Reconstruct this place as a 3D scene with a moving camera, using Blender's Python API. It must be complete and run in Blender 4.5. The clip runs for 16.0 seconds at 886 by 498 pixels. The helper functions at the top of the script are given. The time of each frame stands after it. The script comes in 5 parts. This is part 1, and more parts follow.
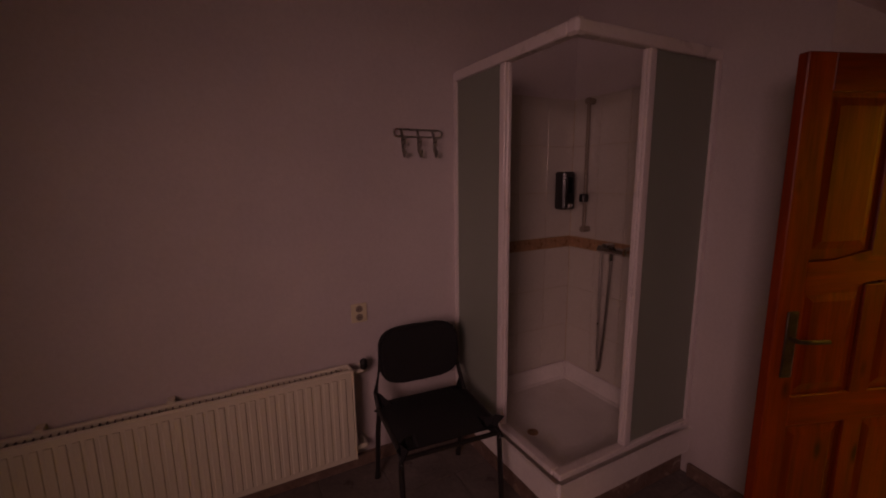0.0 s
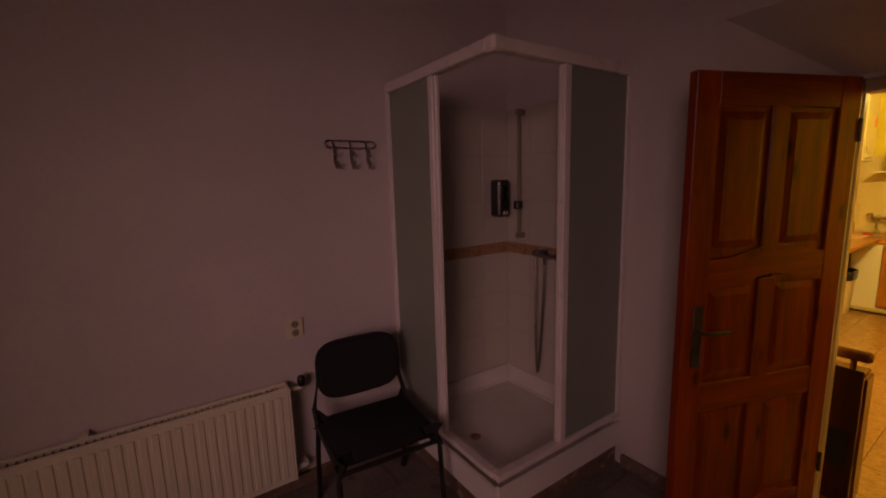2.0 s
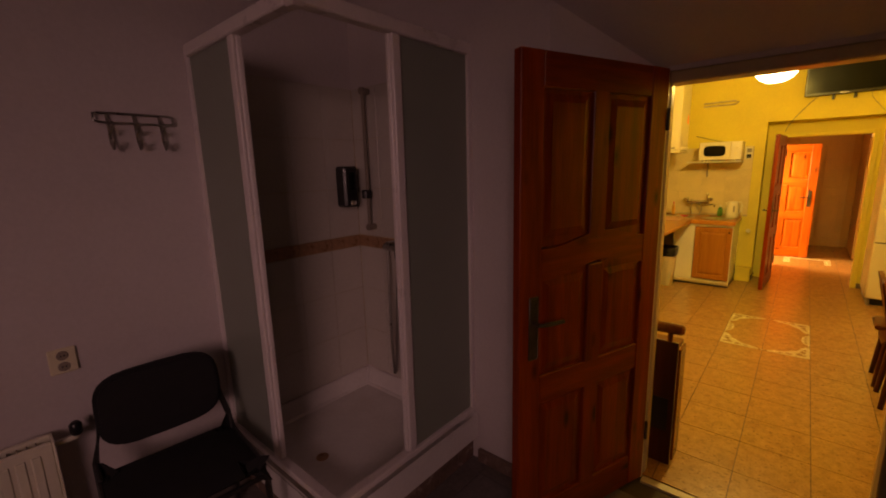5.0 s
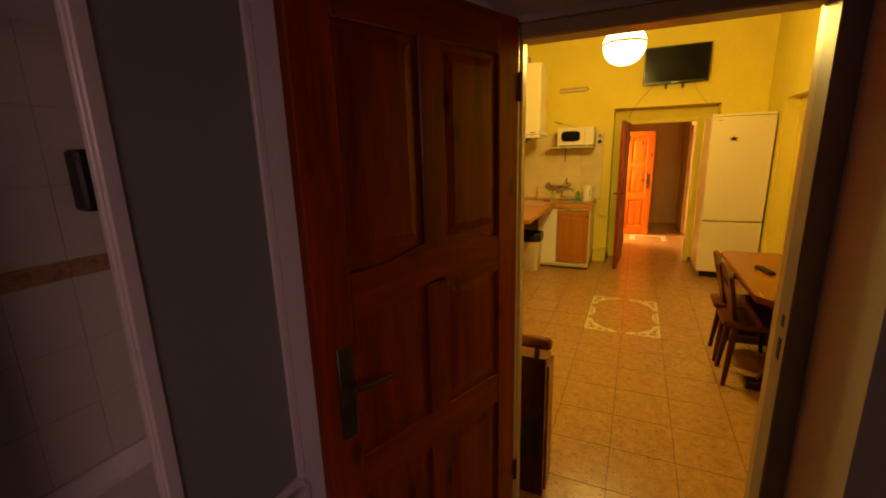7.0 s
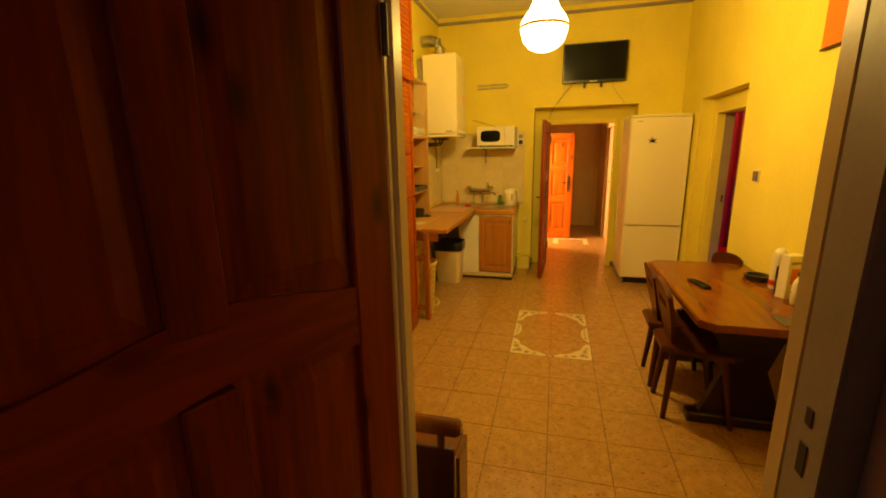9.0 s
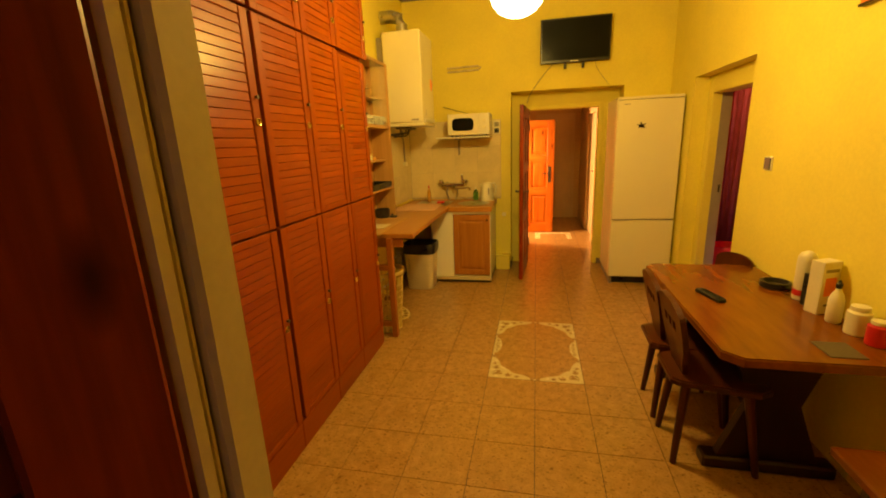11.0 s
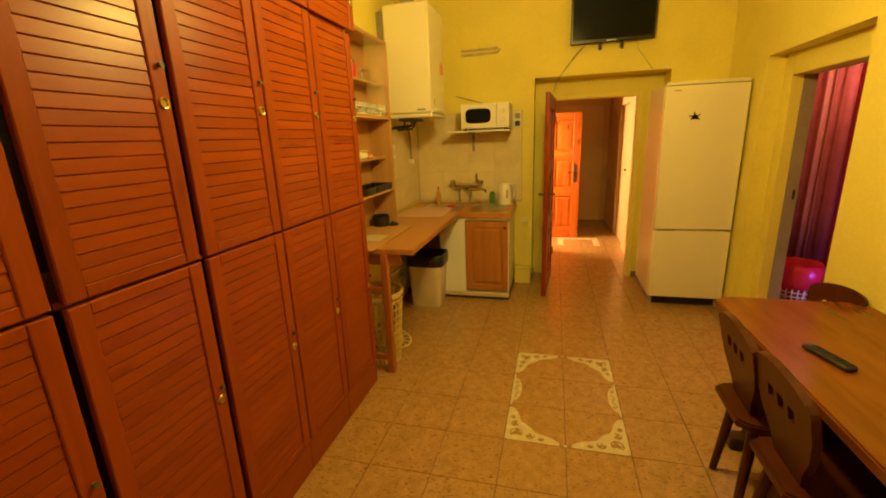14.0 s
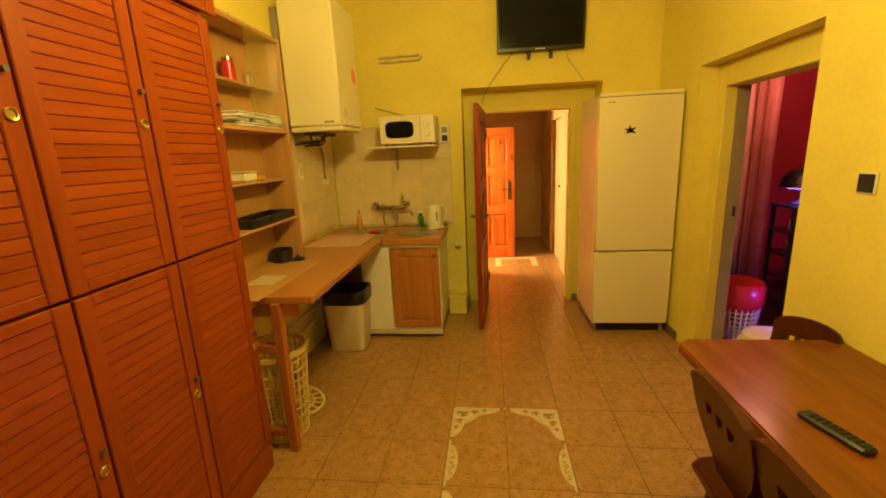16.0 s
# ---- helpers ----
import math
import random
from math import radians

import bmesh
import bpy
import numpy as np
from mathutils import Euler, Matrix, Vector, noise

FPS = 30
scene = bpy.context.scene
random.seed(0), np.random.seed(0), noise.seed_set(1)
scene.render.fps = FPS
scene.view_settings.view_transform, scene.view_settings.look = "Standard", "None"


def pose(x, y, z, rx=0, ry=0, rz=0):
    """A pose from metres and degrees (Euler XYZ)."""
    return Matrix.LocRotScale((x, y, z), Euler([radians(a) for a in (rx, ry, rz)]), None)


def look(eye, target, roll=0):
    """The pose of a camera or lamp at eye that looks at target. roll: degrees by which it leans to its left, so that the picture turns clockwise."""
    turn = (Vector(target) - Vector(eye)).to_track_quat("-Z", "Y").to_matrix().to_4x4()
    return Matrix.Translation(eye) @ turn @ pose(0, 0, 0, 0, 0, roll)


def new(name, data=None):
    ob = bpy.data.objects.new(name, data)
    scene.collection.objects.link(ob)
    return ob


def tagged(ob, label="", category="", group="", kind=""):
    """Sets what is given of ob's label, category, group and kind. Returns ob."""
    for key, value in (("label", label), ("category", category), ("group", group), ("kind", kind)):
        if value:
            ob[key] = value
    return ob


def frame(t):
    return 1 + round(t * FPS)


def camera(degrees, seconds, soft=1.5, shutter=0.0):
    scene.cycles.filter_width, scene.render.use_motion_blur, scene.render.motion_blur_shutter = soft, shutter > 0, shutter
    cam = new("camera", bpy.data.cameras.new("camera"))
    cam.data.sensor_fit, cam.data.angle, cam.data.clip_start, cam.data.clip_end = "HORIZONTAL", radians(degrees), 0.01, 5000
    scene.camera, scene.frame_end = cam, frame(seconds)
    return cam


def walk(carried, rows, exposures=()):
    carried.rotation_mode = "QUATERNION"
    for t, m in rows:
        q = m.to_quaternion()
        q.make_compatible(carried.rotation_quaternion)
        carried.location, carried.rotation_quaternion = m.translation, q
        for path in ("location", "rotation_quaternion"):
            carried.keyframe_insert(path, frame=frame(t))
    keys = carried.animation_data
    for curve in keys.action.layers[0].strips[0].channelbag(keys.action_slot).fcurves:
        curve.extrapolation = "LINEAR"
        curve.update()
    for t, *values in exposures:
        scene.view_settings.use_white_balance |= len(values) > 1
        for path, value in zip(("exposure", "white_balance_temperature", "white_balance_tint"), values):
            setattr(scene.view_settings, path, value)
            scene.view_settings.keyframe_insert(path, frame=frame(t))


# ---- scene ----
cam = camera(93.2, 16.0, soft=1.9)
PATH = [
    (0, (0.613, 0.509, 1.569), (1.531, 2.252, 1.226), -0.7),
    (0.5, (0.624, 0.481, 1.579), (1.607, 2.19, 1.241), -0.8),
    (1, (0.65, 0.478, 1.58), (1.689, 2.155, 1.256), -1.3),
    (1.5, (0.672, 0.46, 1.578), (1.743, 2.119, 1.262), -1.4),
    (2, (0.689, 0.447, 1.582), (1.794, 2.084, 1.268), -1.7),
    (2.5, (0.702, 0.424, 1.585), (1.849, 2.033, 1.273), -1.9),
    (3, (0.74, 0.42, 1.577), (1.924, 2.0, 1.256), -1.8),
    (5.5, (1.132, 0.506, 1.558), (2.714, 1.664, 1.159), -2.2),
    (6, (1.268, 0.549, 1.554), (2.933, 1.575, 1.138), -2.9),
    (6.5, (1.431, 0.55, 1.552), (3.15, 1.484, 1.14), -2.1),
    (7, (1.613, 0.565, 1.541), (3.381, 1.385, 1.088), -1.6),
    (7.5, (1.769, 0.608, 1.522), (3.597, 1.298, 1.096), -2.8),
    (8, (1.939, 0.623, 1.523), (3.788, 1.242, 1.078), -2.2),
    (8.5, (2.087, 0.609, 1.522), (3.943, 1.194, 1.063), -1.4),
    (9, (2.234, 0.609, 1.513), (4.116, 1.116, 1.062), -1.1),
    (11.5, (2.868, 0.616, 1.502), (4.759, 1.042, 1.009), -2.4),
    (12, (2.968, 0.647, 1.495), (4.835, 1.129, 0.962), -2.7),
    (12.5, (3.072, 0.643, 1.495), (4.91, 1.247, 0.987), -3.0),
    (13, (3.172, 0.656, 1.49), (4.952, 1.385, 0.944), -2.3),
    (13.5, (3.273, 0.667, 1.492), (5.109, 1.276, 0.981), -1.4),
    (14, (3.388, 0.694, 1.496), (5.257, 1.195, 0.987), -2.2),
    (14.5, (3.511, 0.678, 1.486), (5.384, 1.157, 0.974), -2.8),
    (15, (3.655, 0.651, 1.489), (5.539, 1.103, 0.995), -1.4),
    (15.5, (3.777, 0.641, 1.49), (5.68, 1.012, 0.997), -1.5),
    (16, (3.907, 0.658, 1.49), (5.843, 0.888, 1.042), -2.6),
]
walk(cam, [(t, look(eye, target, roll)) for t, eye, target, roll in PATH],
     exposures=[(0, 0.25, 7350, 21), (3.0, 0.2, 7400, 21), (5.5, 0.03, 7500, 21), (9.0, -0.03, 7500, 21), (12.0, -0.05, 7150, 20), (14.0, -0.06, 6650, 13), (16.0, -0.06, 6350, 9)])

# ---- world and lights ----
world = bpy.data.worlds.new("night")
scene.world = world
world.use_nodes = True
world.node_tree.nodes["Background"].inputs[0].default_value = (0.02, 0.018, 0.03, 1)
world.node_tree.nodes["Background"].inputs[1].default_value = 0.2


def area_light(name, m, w, h, power, colour):
    data = bpy.data.lights.new(name, "AREA")
    data.shape, data.size, data.size_y, data.energy, data.color = "RECTANGLE", w, h, power, colour
    ob = new(name, data)
    ob.matrix_world = m
    return ob


def point_light(name, place, radius, power, colour):
    data = bpy.data.lights.new(name, "POINT")
    data.shadow_soft_size, data.energy, data.color = radius, power, colour
    ob = new(name, data)
    ob.location = place
    return ob


PENDANT_POWER = 72.0
# weak pinkish fill for the shower room, added; its real source is unseen
fill_light = area_light("fill_light", look((-1.27, -0.65, 2.0), (1.6, 2.3, 0.75)), 1.35, 1.15, 3.5, (1.0, 0.60, 0.61))
fill_light.data.spread = radians(66)
point_light("pendant_bulb", (5.25, 0.72, 2.3), 0.1, PENDANT_POWER, (1.0, 0.71, 0.105))
point_light("side_room_bulb", (9.36, 1.72, 1.35), 0.12, 330, (1.0, 0.66, 0.30))
# unseen violet fill, added for the glow on basket and pouf
point_light("violet_fill", (6.88, -1.34, 0.36), 0.03, 2.2, (0.25, 0.10, 1.0))
# pinkish fill set out of sight above the doorway, brightens the curtain
point_light("red_room_fill", (7.2, -1.45, 2.35), 0.10, 32, (1.0, 0.36, 0.28))

# ---- materials ----


def material(name, colour, rough=0.6, var=0.12, scale=6.0, fine=90.0, bump=0.08, metal=0.0, stain=None, stain_amount=0.3, coat=0.0, shift=False, gloss=0.1, fleck=None):
    """A surface with large and fine variation of its colour, fine relief and uneven gloss."""
    m = bpy.data.materials.new(name)
    m.use_nodes = True
    nt = m.node_tree
    b = nt.nodes["Principled BSDF"]
    tc = nt.nodes.new("ShaderNodeTexCoord")
    n1 = nt.nodes.new("ShaderNodeTexNoise")
    n1.inputs["Scale"].default_value, n1.inputs["Detail"].default_value = scale, 5
    n2 = nt.nodes.new("ShaderNodeTexNoise")
    n2.inputs["Scale"].default_value, n2.inputs["Detail"].default_value = fine, 3
    where = tc.outputs["Object"]
    if shift:
        info = nt.nodes.new("ShaderNodeObjectInfo")
        mul, add = nt.nodes.new("ShaderNodeVectorMath"), nt.nodes.new("ShaderNodeVectorMath")
        mul.operation = "SCALE"
        mul.inputs[0].default_value = (37.0, 23.0, 11.0)
        nt.links.new(info.outputs["Random"], mul.inputs["Scale"])
        nt.links.new(where, add.inputs[0])
        nt.links.new(mul.outputs[0], add.inputs[1])
        where = add.outputs[0]
    nt.links.new(where, n1.inputs["Vector"])
    nt.links.new(where, n2.inputs["Vector"])
    ramp = nt.nodes.new("ShaderNodeValToRGB")
    lo = [max(0.0, c * (1 - var * 1.6)) for c in colour]
    hi = [min(1.0, c * (1 + var)) for c in colour]
    ramp.color_ramp.elements[0].position, ramp.color_ramp.elements[1].position = 0.32, 0.68
    ramp.color_ramp.elements[0].color, ramp.color_ramp.elements[1].color = (*lo, 1), (*hi, 1)
    mixn = nt.nodes.new("ShaderNodeMix")
    mixn.data_type = "FLOAT"
    mixn.inputs[0].default_value = 0.4
    nt.links.new(n1.outputs["Fac"], mixn.inputs[2])
    nt.links.new(n2.outputs["Fac"], mixn.inputs[3])
    nt.links.new(mixn.outputs[0], ramp.inputs[0])
    out = ramp.outputs[0]
    if stain:
        n3 = nt.nodes.new("ShaderNodeTexNoise")
        n3.inputs["Scale"].default_value, n3.inputs["Detail"].default_value, n3.inputs["Roughness"].default_value = scale * 0.45, 8, 0.65
        nt.links.new(where, n3.inputs["Vector"])
        r3 = nt.nodes.new("ShaderNodeValToRGB")
        r3.color_ramp.elements[0].position, r3.color_ramp.elements[1].position = 0.52, 0.72
        r3.color_ramp.elements[0].color, r3.color_ramp.elements[1].color = (0, 0, 0, 1), (stain_amount,) * 3 + (1,)
        nt.links.new(n3.outputs["Fac"], r3.inputs[0])
        mx = nt.nodes.new("ShaderNodeMix")
        mx.data_type = "RGBA"
        mx.inputs[7].default_value = (*stain, 1)
        nt.links.new(r3.outputs[0], mx.inputs[0])
        nt.links.new(out, mx.inputs[6])
        out = mx.outputs[2]
    if fleck:
        mp = nt.nodes.new("ShaderNodeMapping")
        mp.inputs["Scale"].default_value = (115, 50, 80)
        nt.links.new(where, mp.inputs["Vector"])
        n4 = nt.nodes.new("ShaderNodeTexNoise")
        n4.inputs["Scale"].default_value, n4.inputs["Detail"].default_value = 1.0, 2
        nt.links.new(mp.outputs[0], n4.inputs["Vector"])
        r4 = nt.nodes.new("ShaderNodeValToRGB")
        r4.color_ramp.elements[0].position, r4.color_ramp.elements[1].position = 0.60, 0.70
        r4.color_ramp.elements[0].color, r4.color_ramp.elements[1].color = (0, 0, 0, 1), (0.8, 0.8, 0.8, 1)
        nt.links.new(n4.outputs["Fac"], r4.inputs[0])
        mx4 = nt.nodes.new("ShaderNodeMix")
        mx4.data_type = "RGBA"
        mx4.inputs[7].default_value = (*fleck, 1)
        nt.links.new(r4.outputs[0], mx4.inputs[0])
        nt.links.new(out, mx4.inputs[6])
        out = mx4.outputs[2]
    nt.links.new(out, b.inputs["Base Color"])
    mr = nt.nodes.new("ShaderNodeMapRange")
    mr.inputs[3].default_value, mr.inputs[4].default_value = max(0.03, rough - gloss), min(1.0, rough + gloss)
    nt.links.new(n1.outputs["Fac"], mr.inputs[0])
    nt.links.new(mr.outputs[0], b.inputs["Roughness"])
    b.inputs["Metallic"].default_value = metal
    b.inputs["Coat Weight"].default_value = coat
    if bump:
        bp = nt.nodes.new("ShaderNodeBump")
        bp.inputs["Strength"].default_value, bp.inputs["Distance"].default_value = bump, 0.01
        nt.links.new(mixn.outputs[0], bp.inputs["Height"])
        nt.links.new(bp.outputs[0], b.inputs["Normal"])
    return m


def wood(name, light, dark, axis="X", rough=0.32, knots=0.8, ring=7.0, coat=0.2, spec=0.4, shade=0.15):
    """Varnished pine: long grain along one axis, darker knots, each board with its own shade."""
    m = bpy.data.materials.new(name)
    m.use_nodes = True
    nt = m.node_tree
    b = nt.nodes["Principled BSDF"]
    tc = nt.nodes.new("ShaderNodeTexCoord")
    info = nt.nodes.new("ShaderNodeObjectInfo")
    add = nt.nodes.new("ShaderNodeVectorMath")
    mul = nt.nodes.new("ShaderNodeVectorMath")
    mul.operation = "SCALE"
    mul.inputs[0].default_value = (7.3, 5.1, 9.7)
    nt.links.new(info.outputs["Random"], mul.inputs["Scale"])
    nt.links.new(tc.outputs["Object"], add.inputs[0])
    nt.links.new(mul.outputs[0], add.inputs[1])
    mp = nt.nodes.new("ShaderNodeMapping")
    mp.inputs["Scale"].default_value = {"X": (1.2, ring * 2.2, ring * 2.2), "Y": (ring * 2.2, 1.2, ring * 2.2), "Z": (ring * 2.2, ring * 2.2, 1.2)}[axis]
    nt.links.new(add.outputs[0], mp.inputs["Vector"])
    n1 = nt.nodes.new("ShaderNodeTexNoise")
    n1.inputs["Scale"].default_value, n1.inputs["Detail"].default_value, n1.inputs["Distortion"].default_value = 1.0, 6, 0.6
    nt.links.new(mp.outputs[0], n1.inputs["Vector"])
    mp2 = nt.nodes.new("ShaderNodeMapping")
    mp2.inputs["Scale"].default_value = {"X": (3.5, 9, 9), "Y": (9, 3.5, 9), "Z": (9, 9, 3.5)}[axis]
    nt.links.new(add.outputs[0], mp2.inputs["Vector"])
    vor = nt.nodes.new("ShaderNodeTexVoronoi")
    vor.inputs["Scale"].default_value = 1.0
    nt.links.new(mp2.outputs[0], vor.inputs["Vector"])
    kr = nt.nodes.new("ShaderNodeValToRGB")
    kr.color_ramp.elements[0].position, kr.color_ramp.elements[1].position = 0.06, 0.19
    kr.color_ramp.elements[0].color, kr.color_ramp.elements[1].color = (knots,) * 3 + (1,), (0, 0, 0, 1)
    nt.links.new(vor.outputs["Distance"], kr.inputs[0])
    ramp = nt.nodes.new("ShaderNodeValToRGB")
    ramp.color_ramp.elements[0].position, ramp.color_ramp.elements[1].position = 0.3, 0.7
    ramp.color_ramp.elements[0].color, ramp.color_ramp.elements[1].color = (*dark, 1), (*light, 1)
    fine = nt.nodes.new("ShaderNodeTexNoise")
    fine.inputs["Scale"].default_value, fine.inputs["Detail"].default_value = 5.5, 4
    nt.links.new(mp.outputs[0], fine.inputs["Vector"])
    both = nt.nodes.new("ShaderNodeMix")
    both.data_type = "FLOAT"
    both.inputs[0].default_value = 0.35
    nt.links.new(n1.outputs["Fac"], both.inputs[2])
    nt.links.new(fine.outputs["Fac"], both.inputs[3])
    nt.links.new(both.outputs[0], ramp.inputs[0])
    mx = nt.nodes.new("ShaderNodeMix")
    mx.data_type = "RGBA"
    mx.inputs[7].default_value = (dark[0] * 0.35, dark[1] * 0.28, dark[2] * 0.25, 1)
    nt.links.new(kr.outputs[0], mx.inputs[0])
    nt.links.new(ramp.outputs[0], mx.inputs[6])
    hs = nt.nodes.new("ShaderNodeHueSaturation")
    vr = nt.nodes.new("ShaderNodeMapRange")
    vr.inputs[3].default_value, vr.inputs[4].default_value = 1 - shade, 1 + shade
    nt.links.new(info.outputs["Random"], vr.inputs[0])
    nt.links.new(vr.outputs[0], hs.inputs["Value"])
    nt.links.new(mx.outputs[2], hs.inputs["Color"])
    nt.links.new(hs.outputs[0], b.inputs["Base Color"])
    mr = nt.nodes.new("ShaderNodeMapRange")
    mr.inputs[3].default_value, mr.inputs[4].default_value = rough - 0.08, rough + 0.12
    nt.links.new(n1.outputs["Fac"], mr.inputs[0])
    nt.links.new(mr.outputs[0], b.inputs["Roughness"])
    b.inputs["Specular IOR Level"].default_value = spec
    b.inputs["Coat Weight"].default_value = coat
    b.inputs["Coat Roughness"].default_value = 0.25
    bp = nt.nodes.new("ShaderNodeBump")
    bp.inputs["Strength"].default_value, bp.inputs["Distance"].default_value = 0.12, 0.004
    nt.links.new(n1.outputs["Fac"], bp.inputs["Height"])
    nt.links.new(bp.outputs[0], b.inputs["Normal"])
    return m


def glass(name, colour, rough, alpha_mix=0.0):
    """Glass; alpha_mix lets part of the light straight through, as a thin pane does."""
    m = bpy.data.materials.new(name)
    m.use_nodes = True
    nt = m.node_tree
    b = nt.nodes["Principled BSDF"]
    b.inputs["Base Color"].default_value = (*colour, 1)
    b.inputs["Roughness"].default_value = rough
    b.inputs["Transmission Weight"].default_value = 1.0
    b.inputs["IOR"].default_value = 1.45
    n = nt.nodes.new("ShaderNodeTexNoise")
    n.inputs["Scale"].default_value = 350
    bp = nt.nodes.new("ShaderNodeBump")
    bp.inputs["Strength"].default_value, bp.inputs["Distance"].default_value = 0.08, 0.002
    nt.links.new(n.outputs["Fac"], bp.inputs["Height"])
    if rough > 0.1:
        nt.links.new(bp.outputs[0], b.inputs["Normal"])
    if alpha_mix:
        b.inputs["Alpha"].default_value = 1 - alpha_mix
    return m


def glow(name, colour, strength):
    m = bpy.data.materials.new(name)
    m.use_nodes = True
    b = m.node_tree.nodes["Principled BSDF"]
    b.inputs["Base Color"].default_value = (*colour, 1)
    b.inputs["Emission Color"].default_value = (*colour, 1)
    b.inputs["Emission Strength"].default_value = strength
    return m


YELLOW = material("yellow_wall_paint", (0.81, 0.68, 0.118), 0.75, 0.05, 2.5, 60, 0.06, stain=(0.64, 0.46, 0.06), stain_amount=0.25)
ROSE = material("pale_wall_paint", (0.66, 0.60, 0.60), 0.8, 0.05, 2.0, 70, 0.10, stain=(0.52, 0.46, 0.45), stain_amount=0.2)
CEIL = material("ceiling_paint", (0.78, 0.74, 0.62), 0.85, 0.04, 3, 60, 0.06)
CREAM = material("cream_gloss_paint", (0.58, 0.475, 0.27), 0.35, 0.06, 5, 80, 0.06, stain=(0.5, 0.42, 0.25), stain_amount=0.3)
REDWALL = material("red_wall_paint", (0.45, 0.03, 0.05), 0.7, 0.08, 3, 60, 0.08)
DARKWALL = material("hall_wall_paint", (0.58, 0.36, 0.15), 0.7, 0.08, 3, 60, 0.08)
TILE = material("beige_floor_tile", (0.42, 0.235, 0.078), 0.24, 0.16, 22, 110, 0.03, stain=(0.30, 0.15, 0.045), stain_amount=0.6, shift=True, gloss=0.06, fleck=(0.15, 0.07, 0.022))
GROUT = material("dark_grout", (0.085, 0.06, 0.04), 0.9, 0.2, 20, 120, 0.2)
INLAY = material("cream_glaze_and_light_patch", (0.58, 0.47, 0.25), 0.25, 0.08, 25, 120, 0.03)
SCROLL = material("brown_tile_glaze", (0.34, 0.20, 0.075), 0.25, 0.1, 25, 120, 0.03)
TILEBED = material("stained_tile_joint", (0.58, 0.48, 0.31), 0.8, 0.2, 14, 90, 0.1)
GREYTILE = material("grey_brown_floor_tile", (0.20, 0.17, 0.155), 0.3, 0.2, 8, 50, 0.05, stain=(0.1, 0.08, 0.07), stain_amount=0.4)
KTILE = material("cream_kitchen_tile", (0.75, 0.62, 0.34), 0.18, 0.06, 5, 60, 0.03, stain=(0.50, 0.40, 0.22), stain_amount=0.5, shift=True)
WALLTILE = material("white_wall_tile", (0.62, 0.58, 0.52), 0.15, 0.05, 5, 60, 0.03, stain=(0.55, 0.48, 0.36), stain_amount=0.4)
BROWNTILE = material("brown_plinth_tile", (0.22, 0.15, 0.12), 0.25, 0.25, 12, 70, 0.05)
BORDER = material("ochre_border_tile", (0.42, 0.24, 0.13), 0.3, 0.25, 30, 120, 0.04)
PINE_V = wood("varnished_pine_upright", (0.31, 0.040, 0.003), (0.10, 0.011, 0.001), "Z", 0.36, 0.95, 7.0, 0.0, 0.25, 0.14)
PINE_H = wood("varnished_pine_level", (0.31, 0.040, 0.003), (0.10, 0.011, 0.001), "X", 0.36, 0.95, 7.0, 0.0, 0.25, 0.14)
# lighter, more orange copies of the varnished pine, for door_3 alone
BRIGHT_V = wood("lighter_pine_copy_upright", (0.62, 0.17, 0.022), (0.34, 0.062, 0.007), "Z", 0.36, 0.9, 7.0, 0.0, 0.25, 0.14)
BRIGHT_H = wood("lighter_pine_copy_level", (0.62, 0.17, 0.022), (0.34, 0.062, 0.007), "X", 0.36, 0.9, 7.0, 0.0, 0.25, 0.14)
WARD_V = wood("orange_pine_upright", (0.315, 0.059, 0.0035), (0.22, 0.036, 0.0025), "Z", 0.4, 0.2, 7.0, 0.0, 0.2, 0.06)
WARD_H = wood("orange_pine_level", (0.315, 0.058, 0.0035), (0.215, 0.034, 0.0025), "X", 0.29, 0.45, 5.0, 0.0, 0.26, 0.06)
OAK_X = wood("oak_top", (0.23, 0.066, 0.008), (0.125, 0.032, 0.004), "X", 0.2, 0.0, 3, 0.0, 0.4, 0.05)
BEECH = wood("light_beech_board", (0.52, 0.28, 0.09), (0.42, 0.21, 0.06), "X", 0.4, 0.0, 12, 0.1)
BEECH_Z = wood("light_beech_upright", (0.52, 0.28, 0.09), (0.42, 0.21, 0.06), "Z", 0.4, 0.0, 12, 0.1)
DESKW = wood("desk_veneer", (0.50, 0.21, 0.045), (0.40, 0.15, 0.03), "X", 0.3, 0.0, 10, 0.2)
DESK_Z = wood("desk_veneer_upright", (0.50, 0.20, 0.040), (0.36, 0.125, 0.022), "Z", 0.35, 0.0, 9, 0.1)
LEGW = wood("orange_pine_leg", (0.42, 0.135, 0.022), (0.29, 0.08, 0.012), "Z", 0.4, 0.3, 8, 0.0)
DARKW = wood("dark_stained_wood", (0.035, 0.011, 0.003), (0.018, 0.005, 0.0015), "Z", 0.35, 0.4, 8, 0.2)
CHAIRW = wood("brown_stained_wood", (0.088, 0.020, 0.003), (0.044, 0.009, 0.0015), "Z", 0.35, 0.3, 8, 0.0, 0.3)
WHITE = material("white_enamel", (0.78, 0.74, 0.60), 0.24, 0.02, 4, 60, 0.0, gloss=0.03)
FRIDGEW = material("white_fridge_enamel", (0.80, 0.72, 0.46), 0.2, 0.012, 3, 90, 0.0, gloss=0.015)
PLASTICW = material("white_plastic", (0.76, 0.70, 0.50), 0.35, 0.04, 8, 80, 0.02)
BINP = material("cream_plastic", (0.72, 0.62, 0.38), 0.4, 0.05, 8, 80, 0.02)
BASKETY = material("yellowed_plastic", (0.68, 0.50, 0.15), 0.4, 0.06, 8, 80, 0.02)
